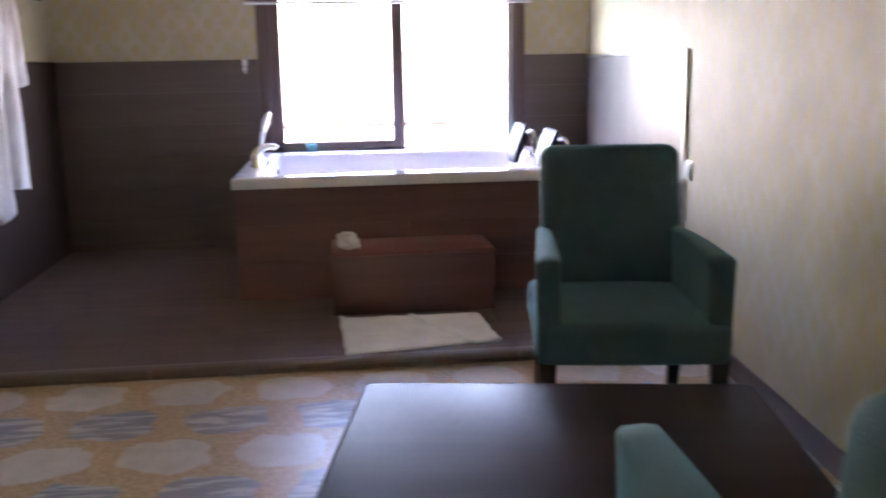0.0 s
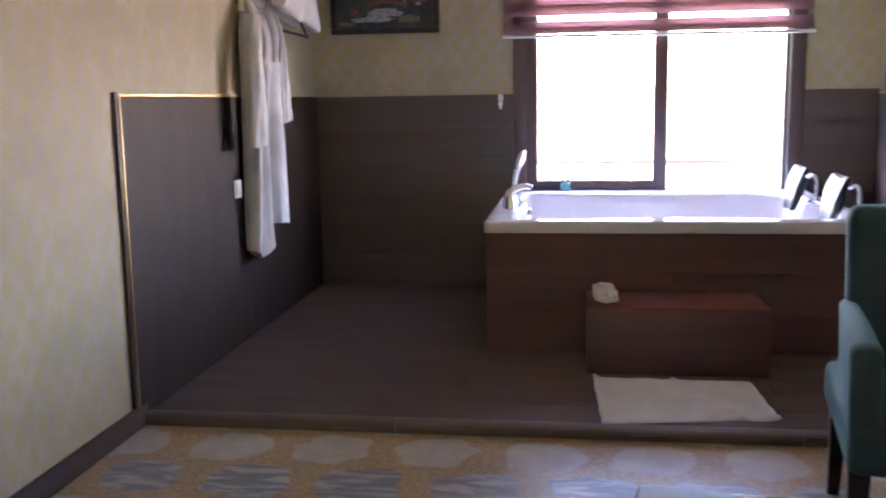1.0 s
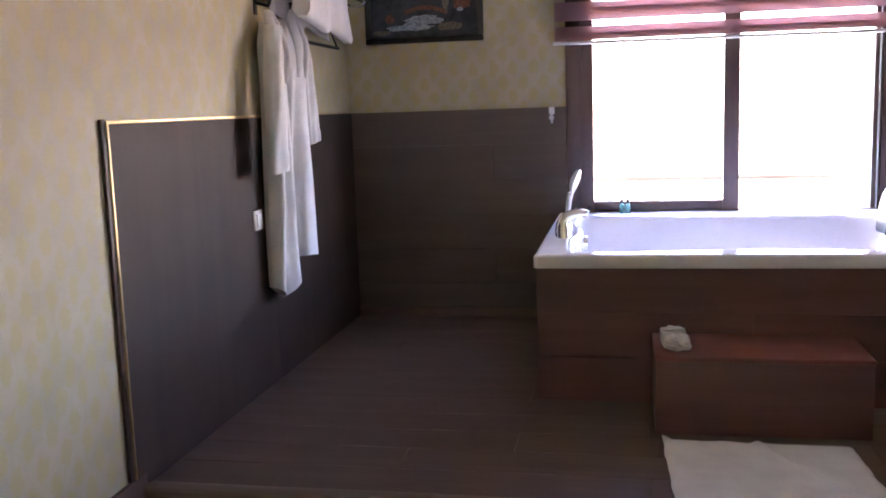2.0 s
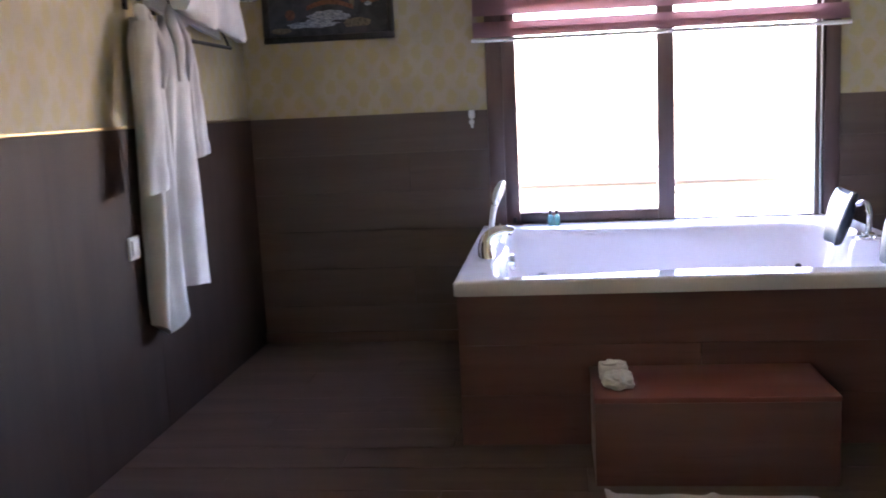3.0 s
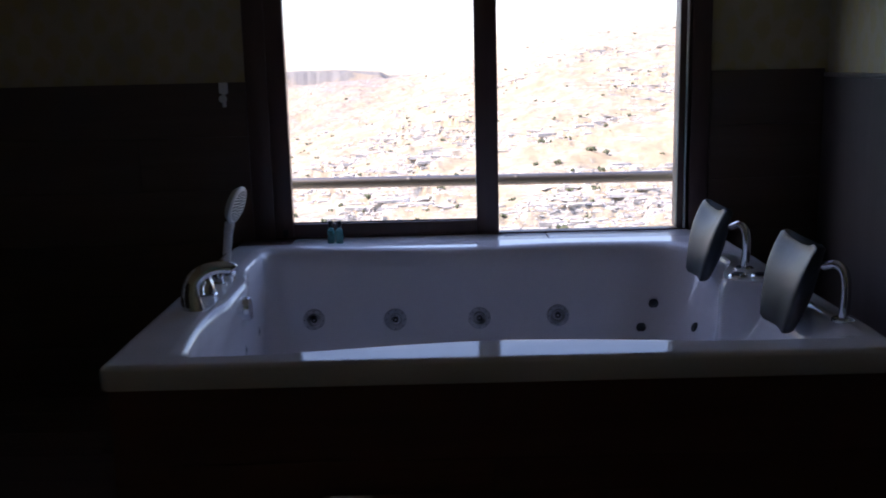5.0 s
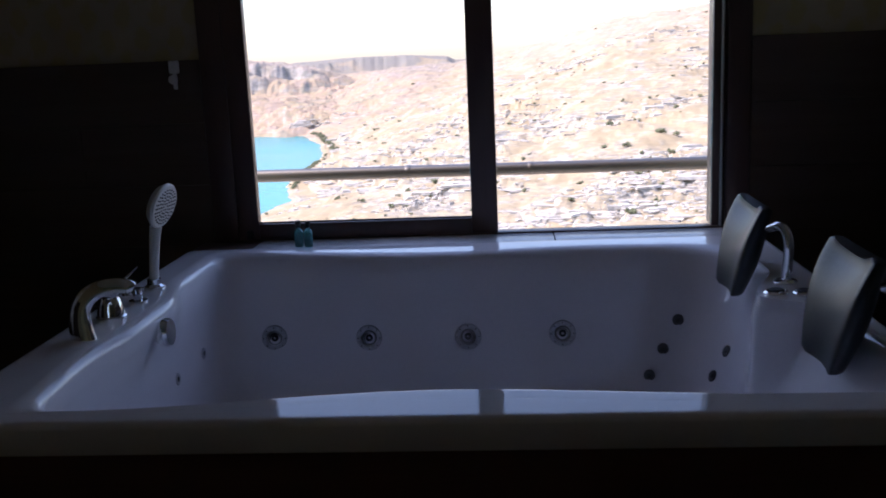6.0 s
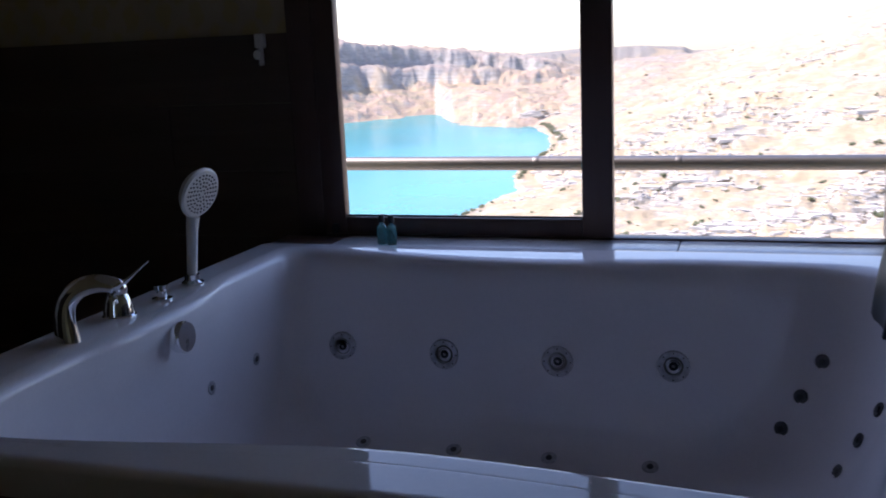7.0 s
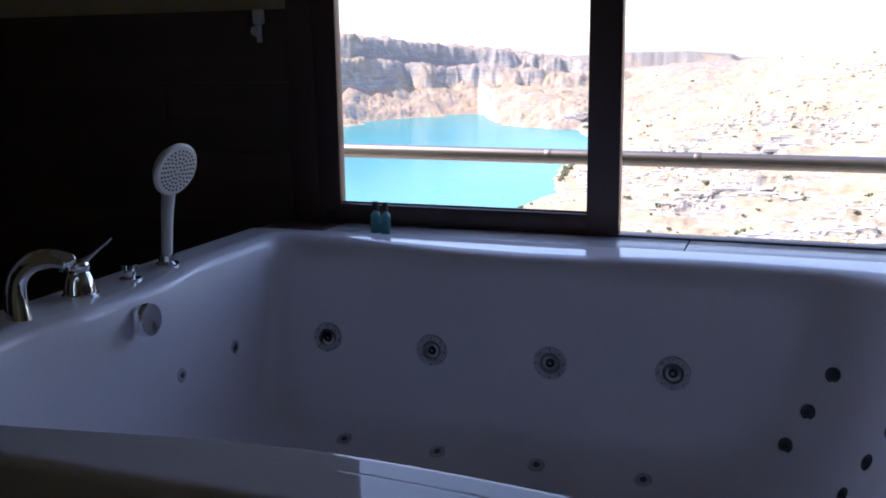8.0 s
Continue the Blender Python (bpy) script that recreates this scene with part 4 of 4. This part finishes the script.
    part("collar", tube(spline([(0.105, y - 0.040, zt - 0.26), (0.112, y - 0.048, zt - 0.13), (0.075, y - 0.030, zt - 0.01), (0.060, y, zt + 0.035), (0.075, y + 0.030, zt - 0.01), (0.112, y + 0.045, zt - 0.13), (0.105, y + 0.035, zt - 0.26)], 8), [0.012, 0.022, 0.024, 0.022, 0.024, 0.022, 0.012], 14, flat=0.6), TERRY, ob, smooth=80)
    part("sleeve", sleeve(line, *cuffs, seed), TERRY, ob, "hanging sleeve with turned cuff", smooth=80)
    return ob


robe("bathrobe", 1.285, 1.610, 0.462, 1.288, 0.14, 0.175, [(0.085, 1.255, 1.590), (0.108, 1.185, 1.44), (0.125, 1.140, 1.22), (0.120, 1.128, 0.985)], (0.100, 0.150), 0.6, "white terry bathrobe hanging in folds from a dark hook")
robe("bathrobe", 1.54, 1.64, 0.580, 1.520, 0.18, 0.225, [(0.080, 1.585, 1.57), (0.086, 1.625, 1.42), (0.088, 1.650, 1.25), (0.084, 1.675, 1.085)], (0.070, 0.080), 2.1, "white terry bathrobe with a drooping sleeve beside the towel rail")


def hook(y):
    ob = thing("robe_hook", (0.0, y, 1.66), "dark metal robe hook on the papered wall", "hook", "robe hooks")
    part("plate", box(0.0, 0.006, y - 0.018, y + 0.018, 1.64, 1.72, 0.002), DARKPLASTIC, ob)
    part("arm", tube(spline([(0.004, y, 1.69), (0.035, y, 1.682), (0.060, y, 1.675), (0.070, y, 1.700)], 5), 0.007, 10), DARKPLASTIC, ob)
    part("tip", lathe([(0.001, -0.010), (0.009, -0.006), (0.012, 0.0), (0.009, 0.006), (0.001, 0.010)], Matrix.Translation((0.070, y, 1.706)), 14), DARKPLASTIC, ob)
    return ob


hk = hook(1.28)
copy_thing(hk, Matrix.Translation((0.0, 1.53, 1.66)))

rack = thing("towel_rack", (0.0, 1.95, 1.76), "chrome wall towel rack with a folded towel over it", "towel rack")
for y in (1.56, 2.32):
    part("bracket", tube(spline([(0.002, y, 1.775), (0.08, y, 1.770), (0.17, y, 1.765), (0.20, y, 1.790)], 5), 0.007, 10), CHROME, rack)
    part("flange", lathe([(0.024, 0.0), (0.024, 0.005), (0.012, 0.012), (0.008, 0.013)], toward((0.0, y, 1.775), (1, 0, 0)), 18), CHROME, rack)
for x, z in ((0.06, 1.773), (0.12, 1.769), (0.19, 1.785)):
    part("bar", tube([Vector((x, 1.54, z)), Vector((x, 1.95, z)), Vector((x, 2.34, z))], 0.006, 10), CHROME, rack)
part("lower_bar", tube([Vector((0.10, 1.60, 1.545)), Vector((0.10, 1.90, 1.542)), Vector((0.10, 2.13, 1.540))], 0.008, 10), DARKPLASTIC, rack, "dark lower bar")
for y in (1.62, 2.11):
    part("strut", tube([Vector((0.10, y, 1.545)), Vector((0.06, y, 1.65)), Vector((0.05, y, 1.772))], 0.005, 8), DARKPLASTIC, rack)


def draped_towel():
    """A thick folded towel over the rack, hanging lower at one side."""
    rings = []
    cols = 40
    for i in range(cols + 1):
        s = i / cols
        y = 1.38 + 0.68 * s
        notch = math.exp(-((s - 0.60) / 0.07) ** 2)
        drop = 1.635 - 0.052 * smooth01(s / 0.5) - 0.022 * smooth01((s - 0.65) / 0.3) + 0.022 * notch
        fat = 0.034 + 0.012 * math.sin(7 * s + 0.7) - 0.014 * notch
        spread = 1 - 0.22 * s - 0.10 * notch
        prof = [(0.045, drop + 0.02), (0.030, drop + 0.10), (0.032, 1.760), (0.060, 1.800), (0.130, 1.806), (0.190, 1.812), (0.214, 1.796), (0.223, 1.765), (0.224, 1.720), (0.226, 0.5 * (drop + 1.72)), (0.222, drop + 0.02), (0.205, drop), (0.200 - fat, drop + 0.004), (0.185 - fat, drop + 0.03), (0.190 - fat, 1.74), (0.150, 1.776), (0.075, 1.774), (0.062, 1.74), (0.065, drop + 0.02)]
        flare = 0.42 * smooth01((s - 0.35) / 0.65) - 0.10 * smooth01((0.3 - s) / 0.3)
        rings.append([Vector((0.02 + (x - 0.02) * spread + 0.009 * math.sin(13 * s + 10 * z) * smooth01((1.80 - z) / 0.08), y + flare * max(0.0, 1.80 - z), z)) for x, z in prof])
    return loft(rings)


single("folded_towel", draped_towel(), TERRY, "thick white towel folded over the chrome rack", "towel", smooth=60)

# framed picture
pic = thing("framed_picture", (0.45, FY, 1.58), "dark landscape painting of a stream in a black frame", "picture")
px0, px1, pz0, pz1 = 0.119, 0.781, 1.580, 2.080
for x0, x1, z0, z1 in ((px0, px1, pz0, pz0 + 0.032), (px0, px1, pz1 - 0.032, pz1), (px0, px0 + 0.032, pz0 + 0.032, pz1 - 0.032), (px1 - 0.032, px1, pz0 + 0.032, pz1 - 0.032)):
    part("frame_bar", box(x0, x1, 2.590, 2.618, z0, z1, 0.007, 3), BLACKFRAME, pic)
canvas = part("canvas", box(px0 + 0.03, px1 - 0.03, 2.604, 2.612, pz0 + 0.03, pz1 - 0.03), PAINTING, pic, "dark painted canvas", smooth=0)


def dab(name, x, z, w, h, seed, material, skew=0.0, y=2.6025):
    pts = []
    for k in range(36):
        a = 2 * math.pi * k / 36
        r = 1 + 0.35 * noise.noise(Vector((2.2 * math.cos(a), 2.2 * math.sin(a), seed)))
        pts.append((x + w * r * math.cos(a) + skew * h * r * math.sin(a), z + h * r * math.sin(a)))
    bm = loft([[Vector((u, y, w_)) for u, w_ in pts], [Vector((u, y + 0.002, w_)) for u, w_ in pts]])
    part(name, bm, material, canvas, smooth=0)


dab("stream", 0.43, 1.700, 0.085, 0.030, 1.0, FOAM, 0.9)
dab("stream", 0.37, 1.664, 0.130, 0.016, 2.0, FOAM, -0.3, 2.6018)
dab("stream", 0.50, 1.700, 0.060, 0.020, 3.0, FOAM, -0.6, 2.6022)
dab("bank", 0.26, 1.715, 0.024, 0.026, 4.0, RUST)
dab("bank", 0.60, 1.665, 0.070, 0.022, 5.0, OCHRE)
dab("bank", 0.21, 1.640, 0.050, 0.014, 8.0, OCHRE)
arch = [(0.345 + 0.235 * k / 12, 1.728 + 0.042 * math.sin(math.pi * (0.12 + 0.80 * k / 12))) for k in range(13)]
part("bridge", loft([[Vector((u, y, w + d)) for d, y in ((-0.011, 2.6016), (0.011, 2.6016), (0.011, 2.6036), (-0.011, 2.6036))] for u, w in arch]), RUST, canvas)
dab("house", 0.575, 1.83, 0.020, 0.085, 7.0, OCHRE)
dab("house", 0.665, 1.785, 0.050, 0.030, 9.0, RUST)
dab("house", 0.655, 1.752, 0.018, 0.010, 10.0, FOAM, 0.0, 2.6012)


# ---------------------------------------------------------------- seats and table
def armchair(at):
    """Built facing -y with its front edge at y = 0, centred on x = 0."""
    ob = thing("armchair", (0, 0, 0), "teal velvet armchair with rolled arms and black tapered legs", "armchair", "armchairs round the table")
    def shaped(b, f):
        for v in b.verts:
            v.co = f(v.co)
        return b
    st = box(-0.270, 0.270, 0.0, 0.61, 0.305, 0.424, 0.026, 4)
    bmesh.ops.subdivide_edges(st, edges=[e for e in st.edges if e.calc_length() > 0.3], cuts=7, use_grid_fill=True)
    part("seat", shaped(st, lambda c: Vector((c.x, c.y - 0.010 * (1 - (c.x / 0.27) ** 2) * (c.y < 0.05), c.z + (0.018 * (1 - (c.x / 0.27) ** 2) * max(0.0, 1 - ((c.y - 0.29) / 0.31) ** 2) if c.z > 0.39 else 0)))), TEAL, ob, smooth=70)
    bk = box(-0.224, 0.224, 0.525, 0.620, 0.36, 0.866, 0.034, 4)
    bmesh.ops.subdivide_edges(bk, edges=[e for e in bk.edges if abs(e.verts[0].co.z - e.verts[1].co.z) > 0.3], cuts=8)
    part("backrest", shaped(bk, lambda c: Vector((c.x * (1 + 0.03 * (c.z - 0.6)), c.y + 0.08 * max(0, c.z - 0.42) / 0.44 - 0.02 * (c.x / 0.215) ** 2 * (1 if c.y < 0.57 else 0), c.z + 0.008 * (1 - (c.x / 0.215) ** 2) * smooth01((c.z - 0.78) / 0.08)))), TEAL, ob, "high padded back", smooth=70)
    for s in (-1, 1):
        rg = []
        for i in range(13):
            q = i / 12
            y = 0.018 + 0.585 * q
            top = 0.610 - 0.006 * q + 0.008 * math.sin(math.pi * q)
            inner, outer = 0.204 - 0.010 * q, 0.272 - 0.034 * q
            prof = [(inner, 0.39), (inner, top - 0.05), (inner - 0.002, top - 0.014), (inner + 0.006, top - 0.003), (inner + 0.028, top), (outer - 0.008, top - 0.003), (outer + 0.002, top - 0.014), (outer, top - 0.06), (outer - 0.005, 0.39)]
            rg.append([Vector((s * x, y, z)) for x, z in prof])
        for e, dy in ((0, -0.010), (-1, 0.010)):
            c = sum(rg[e], Vector()) / len(rg[e])
            extra = [c + (p - c) * 0.86 + Vector((0, dy, 0)) for p in rg[e]]
            rg.insert(0 if e == 0 else len(rg), extra)
        part("arm", loft(rg), TEAL, ob, smooth=70)
    for x, y, lean in ((-0.240, 0.045, 0.0), (0.240, 0.045, 0.0), (-0.228, 0.575, 0.075), (0.228, 0.575, 0.075)):
        rg = []
        for q in range(5):
            z = 0.315 * (1 - q / 4)
            h = 0.025 - 0.009 * q / 4
            rg.append([Vector((x + a * h, y + b * h + lean * (q / 4) ** 1.5, z)) for a, b in ((-1, -1), (1, -1), (1, 1), (-1, 1))])
        part("leg", loft(rg), LEG, ob, "black tapered wooden leg")
    ob.matrix_basis = at
    return ob


chair = armchair(pose(2.480, -1.010, 0, 0, 0, -9.0))
chair_b = copy_thing(chair, pose(2.345, -2.176, 0, 0, 0, 177))

TW, TD, TT = 0.484, 0.70, 0.352                  # half width, depth and height of the table


def tabletop():
    """A board with rounded corners and a softened rim."""
    rg = []
    for dz, d in ((-0.032, 0.004), (-0.030, 0.0), (-0.010, 0.0), (-0.004, 0.002), (-0.001, 0.006), (0.0, 0.012)):
        rg.append(outline(-TW + d, TW - d, -TD + d, -d, 0.028, TT + dz, side=4, arc=7))
    return loft(rg)


table = thing("coffee_table", (0, 0, 0), "espresso brown coffee table with a polished top", "table")
part("tabletop", tabletop(), TABLE, table, "polished dark top", smooth=60)
for x0, x1, y0, y1 in ((-TW + 0.05, TW - 0.05, -0.05, -0.032), (-TW + 0.05, TW - 0.05, -TD + 0.032, -TD + 0.05), (-TW + 0.032, -TW + 0.05, -TD + 0.05, -0.05), (TW - 0.05, TW - 0.032, -TD + 0.05, -0.05)):
    part("apron", box(x0, x1, y0, y1, TT - 0.095, TT - 0.032, 0.002), TABLE, table)
for sx in (-1, 1):
    for sy in (-0.055, -TD + 0.055):
        part("leg", loft([[Vector((sx * (TW - 0.055) + a * h, sy + b * h, z)) for a, b in ((-1, -1), (1, -1), (1, 1), (-1, 1))] for z, h in ((0.0, 0.019), (TT - 0.032, 0.027))]), TABLE, table)
table.matrix_basis = pose(2.205, -1.238, 0, 0, 0, -10.0)

# ---------------------------------------------------------------- outside the window
balcony = single("balcony_floor", box(-1.0, 4.6, 2.80, 3.42, -0.15, 0.0), RENDERED, "narrow balcony slab outside the window", "balcony", "structure", smooth=0)
rail = thing("balcony_railing", (2.0, 3.3, 0.0), "steel balcony railing with a round handrail", "railing")
part("handrail", tube([Vector((x, 3.3, 0.752 - 0.004 * (x - 2))) for x in (-0.9, 0.5, 2.0, 3.2, 4.5)], 0.024, 18), RAILSTEEL, rail, "round steel handrail")
for x in (0.62, 1.78, 2.25, 3.45):
    part("collar", lathe([(0.0243, -0.010), (0.0249, -0.008), (0.0249, 0.008), (0.0243, 0.010)], toward((x, 3.3, 0.752 - 0.004 * (x - 2)), (1, 0, 0)), 18), RAILSTEEL, rail)
for x in (-0.85, 2.965, 4.45):
    part("post", box(x - 0.014, x + 0.014, 3.286, 3.314, 0.0, 0.735, 0.003), PLASTIC, rail, "white square post")
single("house_roof", box(-1.2, 4.8, BY - 0.6, 2.95, CZ + 0.15, CZ + 0.35), RENDERED, "flat roof slab", "roof", "structure", smooth=0)

# land: polar sheet of ground from below the house to the horizon, lake in the valley
LAKE = -70.0
SHORE = ((250, -34.0), (330, -22.5), (400, -18.2), (445, -15.6), (490, -14.4), (600, -12.8), (730, -10.9), (860, -11.6), (950, -12.6))
FARD = ((-60, 700), (-32, 850), (-25.5, 975), (-22, 1060), (-18, 1105), (-17.0, 960), (-15.5, 905), (-12.2, 880), (-10, 870), (60, 870))
CLIFF = ((-60, 700), (-32, 850), (-25.5, 975), (-22, 1060), (-18, 1090), (-10, 1130), (60, 1200))
TOPS = ((-60, 110), (-26, 96), (-18, 84), (-13, 68), (-11, 58), (-9, 40), (60, 40))
HILL = ((-60, 30), (-14, 36), (-10, 46), (-6, 50), (-3, 53), (-1.5, 57), (0, 66), (3, 84), (5, 99), (7, 109), (9, 113), (14, 120), (20, 132), (60, 140))


def along(table_, a):
    for (a0, b0), (a1, b1) in zip(table_, table_[1:]):
        if a <= a1:
            return b0 + (b1 - b0) * (a - a0) / (a1 - a0) if a > a0 else b0
    return table_[-1][1]


def cragginess(x, y):
    """0 on smooth sandy slopes, 1 where the rock beds break out."""
    n = noise.fractal(Vector((x * 0.0085, y * 0.012, 14.0)), 0.8, 2.1, 3)
    return smooth01(0.42 + 1.5 * n) * (1 - 0.75 * smooth01((y - 620) / 420) * smooth01((x + 60) / 90))


def ground(d, az):
    """Height of the land over the lake, at a distance and a bearing from the house."""
    x, y = d * math.sin(radians(az)), d * math.cos(radians(az))
    n1 = noise.fractal(Vector((x * 0.004, y * 0.004, 1.0)), 0.9, 2.1, 5)
    n2 = noise.fractal(Vector((x * 0.025, y * 0.025, 5.0)), 0.8, 2.1, 4)
    land = (az - along(SHORE, d)) * d * 0.01745 + 11 * n1 + 5 * n2
    near = -6.0
    if land > -30:
        slope = 10 + (along(HILL, az) - 10) * smooth01((d - 150) / 1250) ** 0.8
        near = -2 + (slope + 2) * smooth01((land + 10) / 170) ** 0.55 + (5.0 * n1 + 2.6 * n2) * smooth01(land / 120)
    far = -6.0
    s = d - along(FARD, az) + 30 * n1 + 6 * n2
    if s > -30 and az < 4:
        top = along(TOPS, az)
        back = d - along(CLIFF, az) + 30 * n1 + 6 * n2
        talus = 0.45 * top * smooth01((s + 8) / 190) ** 0.85
        cliff = 0.55 * top * (0.5 * smooth01((back - 135 + 15 * n2 + 14 * n1) / 55) + 0.5 * smooth01((back - 205 + 9 * n2 + 12 * n1) / 24))
        far = -4 + talus + cliff + 4.5 * n2 + 5 * n1
    h = max(near, far)
    if d > 1500:
        h -= 0.022 * (d - 1500) * smooth01((2 - az) / 8)
    if d > 1900:
        h = max(h, 38 + 29 * smooth01((d - 2150 + 200 * n1) / 90) * (0.55 * smooth01((az + 13.2) / 0.8) + 0.45 * smooth01((az + 13) / 5)) * (0.6 * smooth01((-2.9 - az) / 0.7) + 0.4 * smooth01((-3.2 - az) / 3.0)))
    if h > 1:
        st = 2.6 + 1.5 * noise.noise(Vector((x * 0.003, y * 0.003, 9.0)))
        k = h / st + 0.5 * n1
        w = 0.18 + 0.72 * cragginess(x, y)
        h = (1 - w) * h + w * (math.floor(k) + smooth01((k - math.floor(k) - 0.84) / 0.16) - 0.5 * n1) * st
        crag = cragginess(x, y)
        ridge = 1 - 2.2 * abs(noise.noise(Vector((x * 0.05, y * 0.09, 6.0)))) - 0.9 * abs(noise.noise(Vector((x * 0.16, y * 0.25, 8.0))))
        h += (1.0 * n2 + 1.6 * crag * ridge + (0.12 + 0.75 * crag) * noise.fractal(Vector((x * 0.2, y * 0.2, 2.0)), 0.7, 2.1, 4)) * min(1.0, h / 5)
    if d < 150:
        h = h * smooth01((d - 20) / 130) + 8 * (1 - smooth01((d - 20) / 130))
    return h


def land_sheet():
    cols = np.concatenate([np.linspace(-72, -30, 40, endpoint=False), np.linspace(-30, 16, 700, endpoint=False), np.linspace(16, 72, 60)])
    rows = np.concatenate([np.geomspace(14, 200, 24, endpoint=False), np.geomspace(200, 1500, 430, endpoint=False), np.geomspace(1500, 4300, 60)])
    verts, faces = [], []
    for d in rows:
        for a in cols:
            verts.append((2.0 + d * math.sin(radians(a)), d * math.cos(radians(a)), LAKE + ground(float(d), float(a))))
    n = len(cols)
    for j in range(len(rows) - 1):
        for i in range(n - 1):
            k = j * n + i
            faces.append((k, k + 1, k + n + 1, k + n))
    me = bpy.data.meshes.new("ground")
    me.from_pydata(verts, [], faces)
    me.materials.append(ROCK)
    me.polygons.foreach_set("use_smooth", [True] * len(me.polygons))
    return me


tagged(new("ground", land_sheet()), "dry limestone hillsides and cliffs round a reservoir", "ground", kind="structure")
bm = bmesh.new()
bmesh.ops.create_grid(bm, x_segments=2, y_segments=2, size=2600)
bmesh.ops.translate(bm, vec=(0, 2000, LAKE), verts=bm.verts)
single("water", bm, WATER, "calm turquoise reservoir water", "water", "structure", smooth=0)


def shrubs():
    """Low bushes on the slopes, and a green fringe along the near shore."""
    rs = random.Random(11)
    bm = bmesh.new()
    bmesh.ops.create_icosphere(bm, subdivisions=1, radius=1.0)
    ball = [v.co.copy() for v in bm.verts]
    tri = [[v.index for v in f.verts] for f in bm.faces]
    bm.free()
    verts, faces = [], []
    def clump(d, az, r):
        z = LAKE + ground(d, az)
        if z < LAKE + 0.4:
            return
        c = Vector((2.0 + d * math.sin(radians(az)), d * math.cos(radians(az)), z + 0.3 * r))
        for _ in range(7):
            o = Vector((rs.uniform(-1, 1), rs.uniform(-1, 1), rs.uniform(-0.1, 0.7))) * r * 0.8
            lobe = r * rs.uniform(0.28, 0.6)
            b = len(verts)
            for q in ball:
                verts.append(tuple(c + o + q * lobe * rs.uniform(0.55, 1.2)))
            faces.extend([[b + i for i in t] for t in tri])
    for _ in range(250):
        d = 230 * (5.5 ** rs.random())
        clump(d, rs.uniform(-17, 16), rs.choice((0.25, 0.35, 0.45, 0.55, 0.8)) * (0.7 + d / 800))
    for _ in range(46):
        clump(rs.uniform(300, 520), rs.uniform(-12, 10), rs.uniform(0.9, 2.2))
    for _ in range(60):
        clump(rs.uniform(520, 800), rs.uniform(-9, 12), rs.uniform(0.7, 1.6))
    for _ in range(300):
        d = rs.uniform(330, 470)
        clump(d, along(SHORE, d) + rs.uniform(0.0, 0.7) * 300 / d + 0.1, rs.uniform(0.8, 1.7))
    for _ in range(420):
        d = rs.uniform(330, 900)
        clump(d, along(SHORE, d) + rs.uniform(0.1, 1.0) * 300 / d + 0.2, rs.uniform(0.6, 1.7))
    me = bpy.data.meshes.new("shrubs")
    me.from_pydata(verts, [], faces)
    me.materials.append(SHRUB)
    return me


def outcrops():
    """Broken beds of pale rock: angular blocks in rows along the slope, thick in crags and loose between them."""
    rs = random.Random(5)
    corners = [(a, b, c) for a in (-1, 1) for b in (-1, 1) for c in (-1, 1)]
    quads = ((0, 1, 3, 2), (4, 6, 7, 5), (0, 4, 5, 1), (2, 3, 7, 6), (0, 2, 6, 4), (1, 5, 7, 3))
    verts, faces = [], []
    for _ in range(1500):
        d = 205 * (4.6 ** (rs.random() ** 1.15))
        az = rs.uniform(-17, 15)
        run, size = rs.uniform(4, 20), rs.choice((0.35, 0.5, 0.5, 0.7, 0.9, 1.3)) * (0.8 + d / 900)
        bend = rs.uniform(-0.2, 0.3)
        for _ in range(rs.choice((6, 10, 16, 24))):
            u = rs.gauss(0, 1)
            dd, aa = d + rs.gauss(0, 2.2) + bend * u * run, az + u * run * 57.3 / d
            h = ground(dd, aa)
            if h < 1.5 or cragginess(dd * math.sin(radians(aa)), dd * math.cos(radians(aa))) < rs.uniform(0.25, 0.75):
                continue
            w, t, up = size * rs.choice((0.5, 0.8, 1.2, 2.2, 3.4)) * rs.uniform(0.7, 1.2), size * rs.uniform(0.5, 1.3), size * rs.uniform(0.15, 0.55)
            c = Vector((2.0 + dd * math.sin(radians(aa)), dd * math.cos(radians(aa)), LAKE + h))
            turn = rs.gauss(0, 0.25)
            ca, sa = math.cos(turn), math.sin(turn)
            k = len(verts)
            for a, b, e in corners:
                px, py = a * w * rs.uniform(0.6, 1.1), b * t * rs.uniform(0.6, 1.1)
                verts.append((c.x + px * ca - py * sa, c.y + px * sa + py * ca, c.z + (up * rs.uniform(0.55, 1.1) if e > 0 else -1.2 * up)))
            faces.extend([[k + q for q in f] for f in quads])
    me = bpy.data.meshes.new("rock_outcrops")
    me.from_pydata(verts, [], faces)
    me.materials.append(PALEROCK)
    return me


tagged(new("rock_outcrops", outcrops()), "pale limestone slabs scattered on dry slopes", "rocks", kind="stuff")
tagged(new("shrubs", shrubs()), "scattered dark green shrubs on dry slopes", "shrubs", kind="stuff")

# planks of the raised floor, last
plank_meshes = {}
for j in range(13):
    y0 = 0.114 + j * 0.1928
    xs = [0.002, 0.42 + 0.37 * (j % 3), 1.62 + 0.37 * (j % 3), RX - 0.002]
    for x0, x1 in zip(xs, xs[1:]):
        key = round(x1 - x0, 3)
        if key not in plank_meshes:
            plank_meshes[key] = mesh_of("plank", box(0.0006, key - 0.0006, 0.0006, min(0.1922, FY - 0.114 - 12 * 0.1928 - 0.001), -0.0125, 0.0, 0.0005, 1), WALNUT_Y, 0)
        ob = new("plank", plank_meshes[key])
        ob.parent = platform
        ob.location = (x0, y0, DECK)
